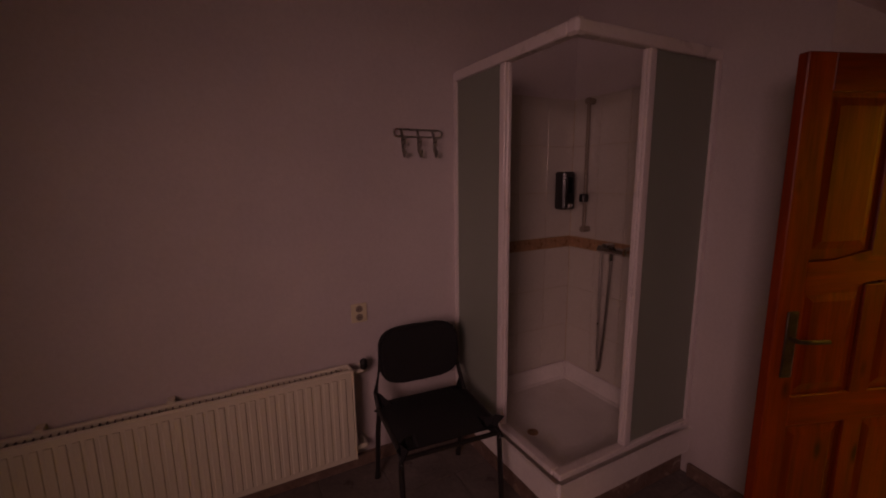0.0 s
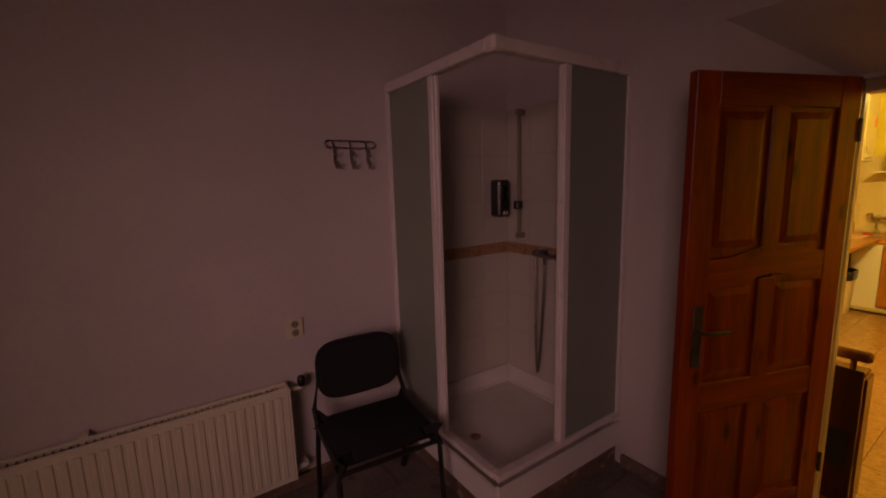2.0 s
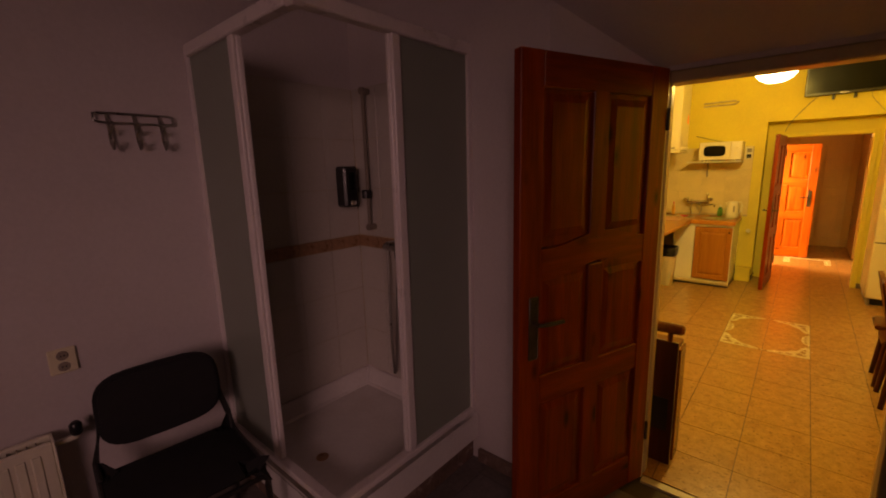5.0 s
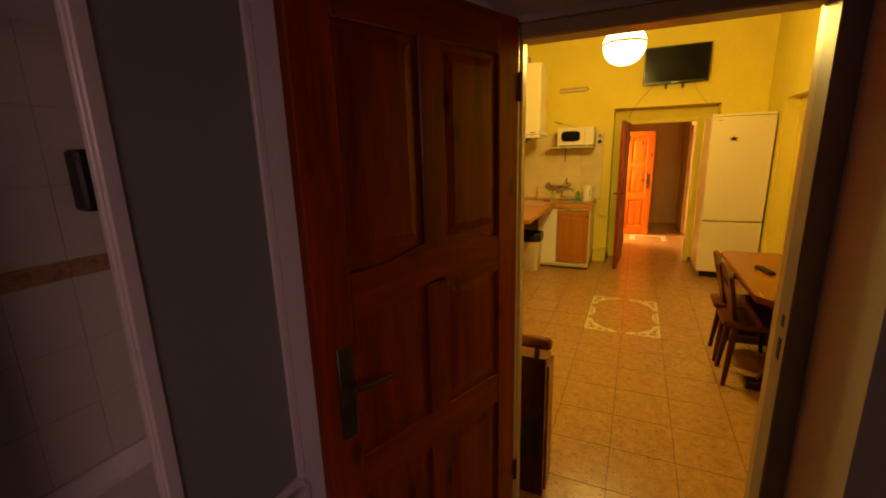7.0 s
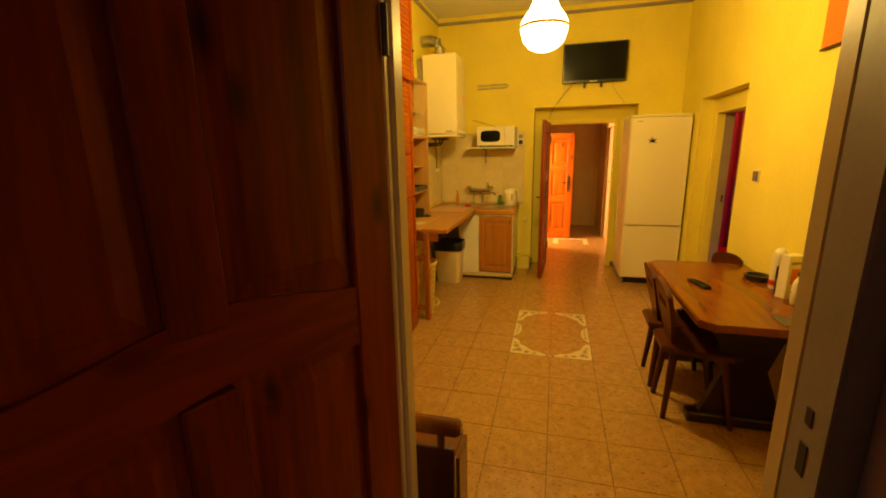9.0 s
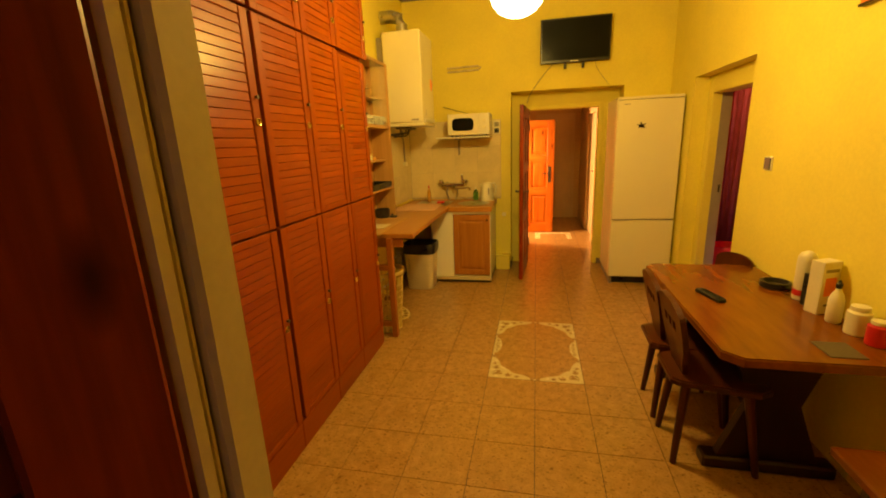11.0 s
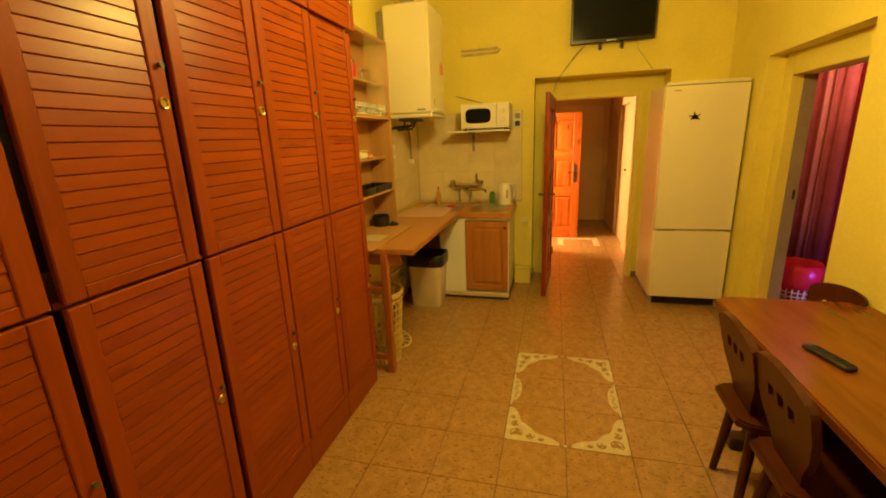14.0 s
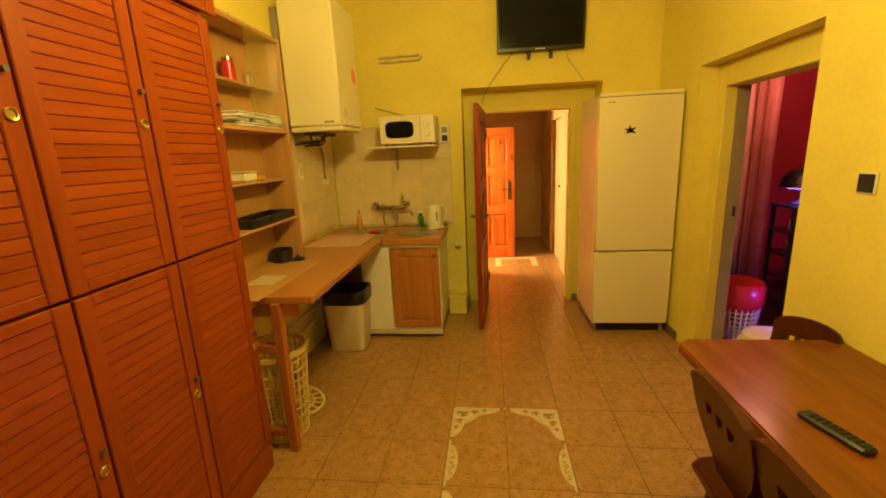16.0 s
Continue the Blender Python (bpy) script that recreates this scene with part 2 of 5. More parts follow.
SHOWERW = material("white_shower_profile", (0.80, 0.74, 0.73), 0.3, 0.04, 6, 80, 0.02)
ACRYL = material("white_acrylic_tray", (0.85, 0.81, 0.79), 0.18, 0.05, 5, 50, 0.02, stain=(0.5, 0.42, 0.36), stain_amount=0.35)
BLACKF = material("black_upholstery", (0.012, 0.011, 0.012), 0.9, 0.3, 30, 300, 0.3)
BLACKM = material("black_metal", (0.02, 0.018, 0.018), 0.35, 0.2, 12, 80, 0.03)
BLACKP = material("black_plastic", (0.015, 0.014, 0.014), 0.3, 0.2, 15, 90, 0.03)
SCREEN = material("dark_screen_glass", (0.006, 0.007, 0.006), 0.22, 0.1, 4, 40, 0.0)
CHROME = material("chrome", (0.62, 0.60, 0.58), 0.16, 0.08, 12, 90, 0.02, metal=1.0)
STEEL = material("brushed_steel", (0.50, 0.48, 0.45), 0.3, 0.1, 12, 150, 0.04, metal=1.0)
BRASS = material("brass", (0.62, 0.45, 0.16), 0.28, 0.12, 14, 90, 0.03, metal=1.0)
OLDMETAL = material("worn_metal_plate", (0.10, 0.082, 0.065), 0.48, 0.25, 15, 90, 0.05, metal=0.8)
PINKB = material("salmon_board", (0.62, 0.36, 0.24), 0.5, 0.06, 8, 90, 0.03)
REDP = material("red_plastic", (0.55, 0.02, 0.03), 0.3, 0.08, 9, 90, 0.02)
ORANGEP = material("orange_sticker", (0.80, 0.20, 0.03), 0.5, 0.05, 12, 90, 0.0)
GREENG = glass("green_soap_bottle", (0.25, 0.75, 0.35), 0.05)
CLEARG = glass("clear_glass", (0.95, 0.97, 0.93), 0.02)
PANEG = glass("dusty_glass", (0.85, 0.9, 0.8), 0.12, 0.55)
FROST = glass("frosted_shower_glass", (0.45, 0.50, 0.43), 0.5)
FROST.node_tree.nodes["Principled BSDF"].inputs["Transmission Weight"].default_value = 0.45
AMBER = material("amber_liquid_soap", (0.62, 0.30, 0.06), 0.2, 0.1, 12, 90, 0.0)
CURTAIN = material("mauve_curtain", (0.42, 0.15, 0.16), 0.75, 0.15, 10, 200, 0.15)
TRIMP = material("pale_pink_trim", (0.70, 0.42, 0.42), 0.6, 0.08, 10, 120, 0.05)
PAPER = material("printed_cloth", (0.55, 0.52, 0.45), 0.7, 0.3, 40, 150, 0.1)
JAMB_SHADE = material("grey_cream_shade", (0.34, 0.28, 0.20), 0.4, 0.08, 6, 80, 0.06)
GREYJAMB = material("blue_grey_jamb_shade", (0.30, 0.28, 0.27), 0.45, 0.08, 6, 80, 0.05)
GREYP = material("grey_paint", (0.30, 0.25, 0.20), 0.6, 0.15, 8, 80, 0.05)
RUBBER = material("dark_grey_rubber", (0.022, 0.021, 0.02), 0.6, 0.1, 20, 90, 0.0)
SCREEN.node_tree.nodes["Principled BSDF"].inputs["Specular IOR Level"].default_value = 0.12
DARKTRIM = material("dark_trim", (0.10, 0.075, 0.05), 0.5, 0.2, 10, 90, 0.05)
BULBGLASS = glow("lit_opal_glass", (1.0, 0.86, 0.50), 9.0)
VIOLET = glow("violet_glow", (0.22, 0.10, 1.0), 10.0)

# ---- mesh helpers ----


def box(bm, x0, x1, y0, y1, z0, z1, bevel=0.0, m=None):
    """A box between two corners, with chamfered edges where bevel is given."""
    geo = bmesh.ops.create_cube(bm, size=1.0)
    vs = geo["verts"]
    bmesh.ops.scale(bm, vec=(abs(x1 - x0), abs(y1 - y0), abs(z1 - z0)), verts=vs)
    bmesh.ops.translate(bm, vec=((x0 + x1) / 2, (y0 + y1) / 2, (z0 + z1) / 2), verts=vs)
    if m is not None:
        bmesh.ops.transform(bm, matrix=m, verts=vs)
    if bevel:
        edges = list({e for v in vs for e in v.link_edges})
        bmesh.ops.bevel(bm, geom=edges, offset=bevel, segments=1, affect="EDGES", profile=0.5)


def cone(bm, a, b, r0, r1, seg=14):
    """A tapered round bar from a to b."""
    a, b = Vector(a), Vector(b)
    d = b - a
    geo = bmesh.ops.create_cone(bm, cap_ends=True, segments=seg, radius1=r0, radius2=r1, depth=d.length)
    q = d.to_track_quat("Z", "Y").to_matrix().to_4x4()
    bmesh.ops.transform(bm, matrix=Matrix.Translation((a + b) / 2) @ q, verts=geo["verts"])


def tube(bm, pts, r, seg=8):
    """A round tube along a line of points."""
    pts = [Vector(p) for p in pts]
    rings = []
    up = Vector((0.13, 0.27, 0.95)).normalized()
    for i, p in enumerate(pts):
        d = (pts[min(i + 1, len(pts) - 1)] - pts[max(i - 1, 0)]).normalized()
        s = d.cross(up)
        s = s.normalized() if s.length > 1e-4 else Vector((1, 0, 0))
        t = d.cross(s).normalized()
        rings.append([bm.verts.new(p + r * (math.cos(2 * math.pi * k / seg) * s + math.sin(2 * math.pi * k / seg) * t)) for k in range(seg)])
    for a, b in zip(rings, rings[1:]):
        for k in range(seg):
            bm.faces.new((a[k], a[(k + 1) % seg], b[(k + 1) % seg], b[k]))
    bm.faces.new(rings[0][::-1])
    bm.faces.new(rings[-1])


def lathe(bm, profile, centre=(0, 0, 0), seg=28, sx=1.0, sy=1.0, hollow=False):
    """A turned shape about the upright axis, from a profile of (radius, height)."""
    cx, cy, cz = centre
    rings = []
    for r, z in profile:
        rings.append([bm.verts.new((cx + sx * max(r, 1e-4) * math.cos(2 * math.pi * k / seg), cy + sy * max(r, 1e-4) * math.sin(2 * math.pi * k / seg), cz + z)) for k in range(seg)])
    pairs = list(zip(rings, rings[1:])) + ([(rings[-1], rings[0])] if hollow else [])
    for a, b in pairs:
        for k in range(seg):
            bm.faces.new((a[k], a[(k + 1) % seg], b[(k + 1) % seg], b[k]))
    if not hollow:
        bm.faces.new(rings[0][::-1])
        bm.faces.new(rings[-1])


def prism(bm, outline, lift, m=None):
    """A flat outline of (u, v) points made lift thick, laid by the matrix m."""
    low = [bm.verts.new((u, v, 0)) for u, v in outline]
    high = [bm.verts.new((u, v, lift)) for u, v in outline]
    n = len(outline)
    bm.faces.new(low[::-1])
    bm.faces.new(high)
    for k in range(n):
        bm.faces.new((low[k], low[(k + 1) % n], high[(k + 1) % n], high[k]))
    if m is not None:
        bmesh.ops.transform(bm, matrix=m, verts=low + high)


def mesh_from(name, bm, mat, smooth=False):
    bmesh.ops.recalc_face_normals(bm, faces=bm.faces[:])
    me = bpy.data.meshes.new(name)
    bm.to_mesh(me)
    bm.free()
    me.materials.append(mat)
    if smooth:
        me.polygons.foreach_set("use_smooth", [True] * len(me.polygons))
        me.set_sharp_from_angle(angle=radians(38))
    return me


def part(name, bm, mat, parent=None, label="", smooth=False):
    """Links a bmesh as one mesh object under a thing or a part."""
    ob = new(name, mesh_from(name, bm, mat, smooth))
    if parent is not None:
        ob.parent = parent
    if label:
        tagged(ob, label)
    return ob


def boxes(*rows, bevel=0.0):
    bm = bmesh.new()
    for r in rows:
        box(bm, *r, bevel=bevel)
    return bm


def thing(name, m, label, category, group="", kind=""):
    """The Empty at a thing's base that carries its parts."""
    ob = new(name)
    ob.empty_display_size = 0.1
    ob.matrix_world = m
    return tagged(ob, label, category, group, kind)


def structure(name, bm, mat, label, category, smooth=False):
    return tagged(part(name, bm, mat, smooth=smooth), label, category, kind="structure")

# ---- large structure ----
CEILING = 3.12


def plan_prism(outline, z0, z1):
    bm = bmesh.new()
    prism(bm, outline, z1 - z0, pose(0, 0, z0))
    return bm


# wall between shower room and kitchen, its reveal splayed behind the door leaf
bm = plan_prism([(2.67, 1.30), (3.055, 0.985), (3.055, 0.975), (3.15, 0.975), (3.15, 2.72), (2.67, 2.72)], -0.1, CEILING)
prism(bm, [(2.67, 0.106), (3.15, 0.108), (3.15, -1.75), (2.67, -1.75)], CEILING + 0.1, pose(0, 0, -0.1))
prism(bm, [(2.673, 2.20), (3.05, 1.955), (3.05, 1.935), (3.147, 1.935), (3.147, 3.118), (2.673, 3.118)], 1.42, Matrix(((1, 0, 0, 0), (0, 0, -1, 1.30), (0, 1, 0, 0), (0, 0, 0, 1))))
structure("wall_shower_east", bm, ROSE, "thick plastered wall with a deep doorway reveal", "wall")
structure("wall_shower_north", boxes((-1.4, 2.67, 2.58, 2.72, -0.1, CEILING)), ROSE, "pale rose-grey plastered wall behind the radiator", "wall")
structure("wall_shower_west", boxes((-1.4, -1.25, -1.75, -1.35, -0.1, CEILING), (-1.4, -1.25, 0.05, 2.58, -0.1, CEILING), (-1.4, -1.25, -1.35, 0.05, -0.1, 1.4), (-1.4, -1.25, -1.35, 0.05, 2.6, CEILING)), ROSE, "plain pale plastered wall with an opening added for the fill light", "wall")
structure("wall_shower_south", boxes((-1.25, 2.67, -1.75, -1.6, -0.1, CEILING)), ROSE, "plain pale plastered wall", "wall")
structure("ceiling_shower", boxes((-1.4, 2.67, -1.75, 2.72, CEILING, CEILING + 0.12)), ROSE, "dim pale plaster ceiling", "ceiling")
structure("ceiling_kitchen", boxes((2.67, 8.1, -1.0, 2.3, CEILING, CEILING + 0.12)), CEIL, "off-white plaster ceiling", "ceiling")
structure("wall_kitchen_west", boxes((3.15, 3.156, 0.975, 2.1, 0, CEILING), (3.15, 3.156, -0.74, 0.108, 0, CEILING), (3.15, 3.156, 0.108, 0.975, 1.935, CEILING)), YELLOW, "yellow painted wall round the doorway", "wall")
structure("wall_kitchen_north", boxes((3.15, 7.74, 2.10, 2.3, -0.1, CEILING)), YELLOW, "yellow painted kitchen wall", "wall")
structure("wall_kitchen_east", boxes((7.74, 8.1, 0.894, 2.3, -0.1, CEILING), (7.74, 8.1, -1.0, -0.286, -0.1, CEILING), (7.74, 8.1, -0.286, 0.894, 2.02, CEILING)), YELLOW, "yellow painted wall with a deep door niche", "wall")
structure("wall_kitchen_south", boxes((3.15, 5.98, -1.0, -0.74, -0.1, CEILING), (7.04, 7.74, -1.0, -0.74, -0.1, CEILING), (5.98, 7.04, -1.0, -0.74, 1.972, CEILING)), YELLOW, "yellow painted wall with a doorway to the red room", "wall")
bm = boxes((3.156, 7.74, 2.075, 2.1, 3.03, 3.065), (3.156, 7.74, -0.74, -0.715, 3.03, 3.065), (7.715, 7.74, -0.715, 2.075, 3.03, 3.065), bevel=0.006)
structure("trim_cornice", bm, GREYP, "narrow grey-brown cornice moulding under the ceiling", "cornice")
# door niche panels and frames
structure("wall_niche_back", boxes((8.0, 8.1, 0.77, 0.894, -0.1, 2.02), (8.0, 8.1, -0.286, -0.125, -0.1, 2.02), (8.0, 8.1, -0.125, 0.77, 1.88, 2.02)), YELLOW, "yellow wall at the back of the door niche", "wall")
structure("door_frame_hall", boxes((7.985, 8.12, 0.72, 0.77, 0, 1.88), (7.985, 8.12, -0.125, -0.075, 0, 1.88), (7.985, 8.12, -0.075, 0.72, 1.83, 1.88), bevel=0.006), YELLOW, "yellow painted wooden door frame", "door frame")
structure("door_frame_red_room", boxes((6.936, 7.04, -1.005, -0.853, 0, 1.972), (5.98, 6.06, -1.005, -0.853, 0, 1.972), (6.06, 6.936, -1.005, -0.853, 1.825, 1.972), bevel=0.005), YELLOW, "yellow painted door frame set back in the wall", "door frame")
red_frame = bpy.data.objects["door_frame_red_room"]
# thin grey-cream strip puts the jamb's shade into colour
part("shaded_jamb_face", boxes((6.930, 6.936, -1.003, -0.925, 0, 1.825)), JAMB_SHADE, red_frame, "grey-cream strip painting the shade on the jamb face")
part("hinge", boxes((6.924, 6.931, -0.985, -0.97, 0.98, 1.05), bevel=0.002), OLDMETAL, red_frame)
bm = boxes((3.097, 3.156, 0.94, 0.975, 0, 1.935), (3.081, 3.097, 0.952, 0.975, 0, 1.935), (3.055, 3.081, 0.944, 0.975, 0, 1.935), bevel=0.006)
for a in ((3.10, 3.158, 0.108, 0.15), (3.088, 3.10, 0.108, 0.14)):
    box(bm, *a, 0, 1.935, 0.005)
box(bm, 3.055, 3.156, 0.15, 0.94, 1.885, 1.935, 0.006)
box(bm, 3.082, 3.098, 0.15, 0.94, 1.89, 1.9, 0.002)
frame_ob = structure("door_frame_shower", bm, CREAM, "cream painted steel door frame with rebate", "door frame")
# blue-grey here paints the cool shade on the frame's shower side
bm = boxes((2.995, 3.088, 0.106, 0.156, 0, 1.935), (2.968, 2.995, 0.104, 0.162, 0, 1.935), bevel=0.005)
part("lock_jamb", bm, GREYJAMB, frame_ob, "lock jamb coloured blue-grey for its shaded shower side")
part("strike_hole", boxes((3.022, 3.046, 0.1545, 0.158, 0.925, 0.99), bevel=0.001), RUBBER, frame_ob)
part("latch_hole", boxes((3.024, 3.044, 0.1545, 0.158, 1.025, 1.06), bevel=0.001), RUBBER, frame_ob)
structure("threshold", boxes((3.03, 3.075, 0.158, 0.94, -0.02, 0.006), bevel=0.002), CREAM, "worn light metal door threshold", "threshold")
structure("floor_shower", boxes((-1.4, 2.67, -1.75, 2.72, -0.1, -0.006), (2.67, 3.0, 0.1, 1.30, -0.1, -0.006)), GROUT, "dark grout bed under grey floor tiles", "floor")
FLOOR = structure("floor_kitchen", boxes((3.0, 11.3, -1.0, 2.3, -0.1, -0.006)), GROUT, "beige tiled kitchen floor with dark joints", "floor")
# skirting in the shower room
structure("baseboard_shower", boxes((2.645, 2.67, 1.30, 1.66, 0, 0.07), (-1.25, 1.74, 2.555, 2.58, 0, 0.07), bevel=0.003), BROWNTILE, "low brown tile skirting", "baseboard")
structure("baseboard_kitchen", boxes((7.06, 7.74, -0.74, -0.728, 0, 0.07), (7.728, 7.74, 0.894, 1.06, 0.0, 0.0701), (7.74, 8.0, -0.286, -0.274, 0, 0.06), (7.985, 8.0, -0.274, -0.125, 0, 0.06), (7.74, 8.0, 0.882, 0.894, 0, 0.06), bevel=0.002), BROWNTILE, "low brown tile skirting", "baseboard")
# hall beyond
HALLTAN = material("tan_hall_paint", (0.60, 0.41, 0.19), 0.6, 0.08, 3, 60, 0.06)
structure("wall_hall_south", boxes((8.1, 9.25, -0.32, -0.2, -0.1, 2.7), (10.05, 11.3, -0.32, -0.2, -0.1, 2.7), (9.25, 10.05, -0.32, -0.2, 1.85, 2.7)), HALLTAN, "tan hall wall with a door opening", "wall")
structure("wall_hall_north", boxes((8.1, 9.15, 1.12, 1.24, -0.1, 2.7), (9.72, 11.3, 1.12, 1.24, -0.1, 2.7), (9.15, 9.72, 1.12, 1.24, 1.85, 2.7)), DARKWALL, "brownish hall wall with an open doorway", "wall")
structure("wall_hall_end", boxes((11.2, 11.3, -0.32, 1.24, -0.1, 2.7)), DARKWALL, "brownish wall at the end of the hall", "wall")
structure("ceiling_hall", boxes((8.1, 11.3, -0.5, 2.9, 2.7, 2.8)), CEIL, "plain hall ceiling", "ceiling")
structure("wall_side_room", boxes((8.1, 8.2, 1.24, 2.9, -0.1, 2.7), (10.3, 10.4, 1.24, 2.9, -0.1, 2.7), (8.1, 10.4, 2.8, 2.9, -0.1, 2.7)), CEIL, "light wall of the lit side room", "wall")
structure("floor_side_room", boxes((8.1, 10.4, 2.3, 2.9, -0.1, -0.004)), GREYTILE, "plain floor of the side room", "floor")
# red room
structure("wall_red_room", boxes((4.9, 5.0, -3.4, -1.0, -0.1, 2.9), (8.6, 8.7, -3.4, -1.0, -0.1, 2.9), (4.9, 8.7, -3.5, -3.4, -0.1, 2.9), (8.1, 8.6, -1.1, -1.0, -0.1, 2.9)), REDWALL, "dark red painted room walls", "wall")
structure("ceiling_red_room", boxes((4.9, 8.7, -3.5, -1.0, 2.9, 3.0)), CEIL, "plain ceiling of the red room", "ceiling")
structure("floor_red_room", boxes((4.9, 8.7, -3.5, -1.0, -0.1, 0.0)), DARKW, "dark floor of the red room", "floor")

# ---- doors ----


def raised(bm, x0, x1, z0, z1, side, low, high, slope):
    """A fielded panel: a flat field with sloping borders, on one side of a leaf."""
    foot = [bm.verts.new((x, side * low, z)) for x, z in ((x0, z0), (x1, z0), (x1, z1), (x0, z1))]
    head = [bm.verts.new((x, side * high, z)) for x, z in ((x0 + slope, z0 + slope), (x1 - slope, z0 + slope), (x1 - slope, z1 - slope), (x0 + slope, z1 - slope))]
    bm.faces.new(head)
    bm.faces.new(foot[::-1])
    for k in range(4):
        bm.faces.new((foot[k], foot[(k + 1) % 4], head[(k + 1) % 4], head[k]))


def pine_door(name, w, h, m, label, up=PINE_V, level=PINE_H):
    """A framed pine door with three rows of two raised panels; hinge edge at the origin, leaf along +x."""
    d = thing(name, m, label, "door", kind="structure")
    t = 0.04
    st, mul = 0.105, 0.085
    for x0, x1 in ((0, st), (w - st, w)):
        part("stile", boxes((x0, x1, -t / 2, t / 2, 0.008, h), bevel=0.004), up, d)
    rows = ((0.16, 0.62), (0.74, 1.14), (1.27, h - 0.12))
    levels = [(0.008, 0.16), (0.62, 0.74), (h - 0.12, h)]
    for z0, z1 in levels:
        part("rail", boxes((st - 0.001, w - st + 0.001, -t / 2 + 0.001, t / 2 - 0.001, z0, z1), bevel=0.004), level, d)
    # the lock rail has a wavy upper and lower edge
    n = 18
    bm = bmesh.new()
    crest = [(st + (w - 2 * st) * k / n, 1.265 + 0.022 * math.sin(2 * math.pi * k / n - 1.2)) for k in range(n + 1)]
    dn = [(st + (w - 2 * st) * k / n, 1.145 + 0.022 * math.sin(2 * math.pi * k / n - 1.2)) for k in range(n, -1, -1)]
    prism(bm, crest + dn, t - 0.004, Matrix(((1, 0, 0, 0), (0, 0, -1, t / 2 - 0.002), (0, 1, 0, 0), (0, 0, 0, 1))))
    part("lock_rail", bm, level, d)
    for z0, z1 in rows:
        part("mullion", boxes((w / 2 - mul / 2, w / 2 + mul / 2, -t / 2 + 0.001, t / 2 - 0.001, z0 - 0.015, z1 + 0.015), bevel=0.004), up, d)
        for x0, x1 in ((st, w / 2 - mul / 2), (w / 2 + mul / 2, w - st)):
            bm = bmesh.new()
            box(bm, x0 - 0.005, x1 + 0.005, -0.007, 0.007, z0 - 0.02, z1 + 0.02)
            for s in (-1, 1):
                y0, y1 = sorted((s * 0.006, s * 0.014))
                raised(bm, x0 + 0.012, x1 - 0.012, z0 + 0.012, z1 - 0.012, s, 0.006, 0.0135, 0.032)
            part("panel", bm, up, d)
    for s in (-1, 1):
        y0, y1 = sorted((s * (t / 2 - 0.001), s * (t / 2 + 0.005)))
        plate = part("lock_plate", boxes((w - 0.09, w - 0.044, y0, y1, 0.82, 1.07), bevel=0.0045), OLDMETAL, d, "worn dark metal lock plate", True)
        bm = bmesh.new()
        tube(bm, [(w - 0.065, s * 0.02, 0.97), (w - 0.065, s * 0.058, 0.97), (w - 0.085, s * 0.066, 0.97), (w - 0.12, s * 0.066, 0.968), (w - 0.18, s * 0.064, 0.965)], 0.008)
        part("handle", bm, OLDMETAL, plate, "worn metal lever handle", True)
    for z in (0.22, h - 0.25):
        bm = bmesh.new()
        cone(bm, (-0.004, t / 2 + 0.004, z), (-0.004, t / 2 + 0.004, z + 0.09), 0.007, 0.007, 10)
        part("hinge", bm, OLDMETAL, d)
    return d


def leaf_pose(x, y, tx, ty):
    return pose(x, y, 0, 0, 0, math.degrees(math.atan2(ty - y, tx - x)))


pine_door("door_1", 0.79, 1.93, leaf_pose(3.047, 0.957, 2.305, 1.228) @ pose(0, 0, 0.015), "open reddish-brown varnished pine panel door with metal lever handle")
pine_door("door_2", 0.75, 1.845, leaf_pose(7.985, 0.712, 7.25, 0.757), "open varnished pine panel door in the niche to the hall")
pine_door("door_3", 0.78, 1.785, leaf_pose(9.76, 1.11, 9.765, 0.33), "open pine panel door in the hall, in a lighter orange", BRIGHT_V, BRIGHT_H)
bm = boxes((9.26, 10.04, -0.275, -0.24, 0.005, 1.845), bevel=0.004)
white_door = tagged(part("door_4", bm, HALLTAN), "closed tan painted hall door", "door", kind="structure")
part("door_handle", boxes((9.34, 9.37, -0.242, -0.232, 0.92, 1.1), (9.35, 9.46, -0.232, -0.2, 1.0, 1.02), bevel=0.003), OLDMETAL, white_door)
end_door = tagged(part("door_5", boxes((11.165, 11.2, -0.1, 0.62, 0, 1.95), (11.15, 11.166, -0.02, 0.24, 0.15, 0.9), (11.15, 11.166, 0.28, 0.54, 0.15, 0.9), (11.15, 11.166, -0.02, 0.24, 1.05, 1.8), (11.15, 11.166, 0.28, 0.54, 1.05, 1.8), bevel=0.004), HALLTAN), "closed tan panelled door at the hall end", "door", kind="structure")
part("door_handle", boxes((11.14, 11.16, 0.56, 0.59, 0.92, 1.08), bevel=0.003), OLDMETAL, end_door)

# unseen window behind the walk's start, added to carry the fill light
win = thing("unseen_window", pose(-1.33, -0.65, 1.4, 0, 0, 90), "white framed unseen window added round the fill light", "window", kind="structure")
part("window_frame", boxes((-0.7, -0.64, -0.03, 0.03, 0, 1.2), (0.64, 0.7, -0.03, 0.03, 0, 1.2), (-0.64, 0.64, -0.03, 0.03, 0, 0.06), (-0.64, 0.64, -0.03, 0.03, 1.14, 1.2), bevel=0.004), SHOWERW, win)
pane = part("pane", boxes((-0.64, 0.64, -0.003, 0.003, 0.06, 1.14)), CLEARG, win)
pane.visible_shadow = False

# ---- shower room ----


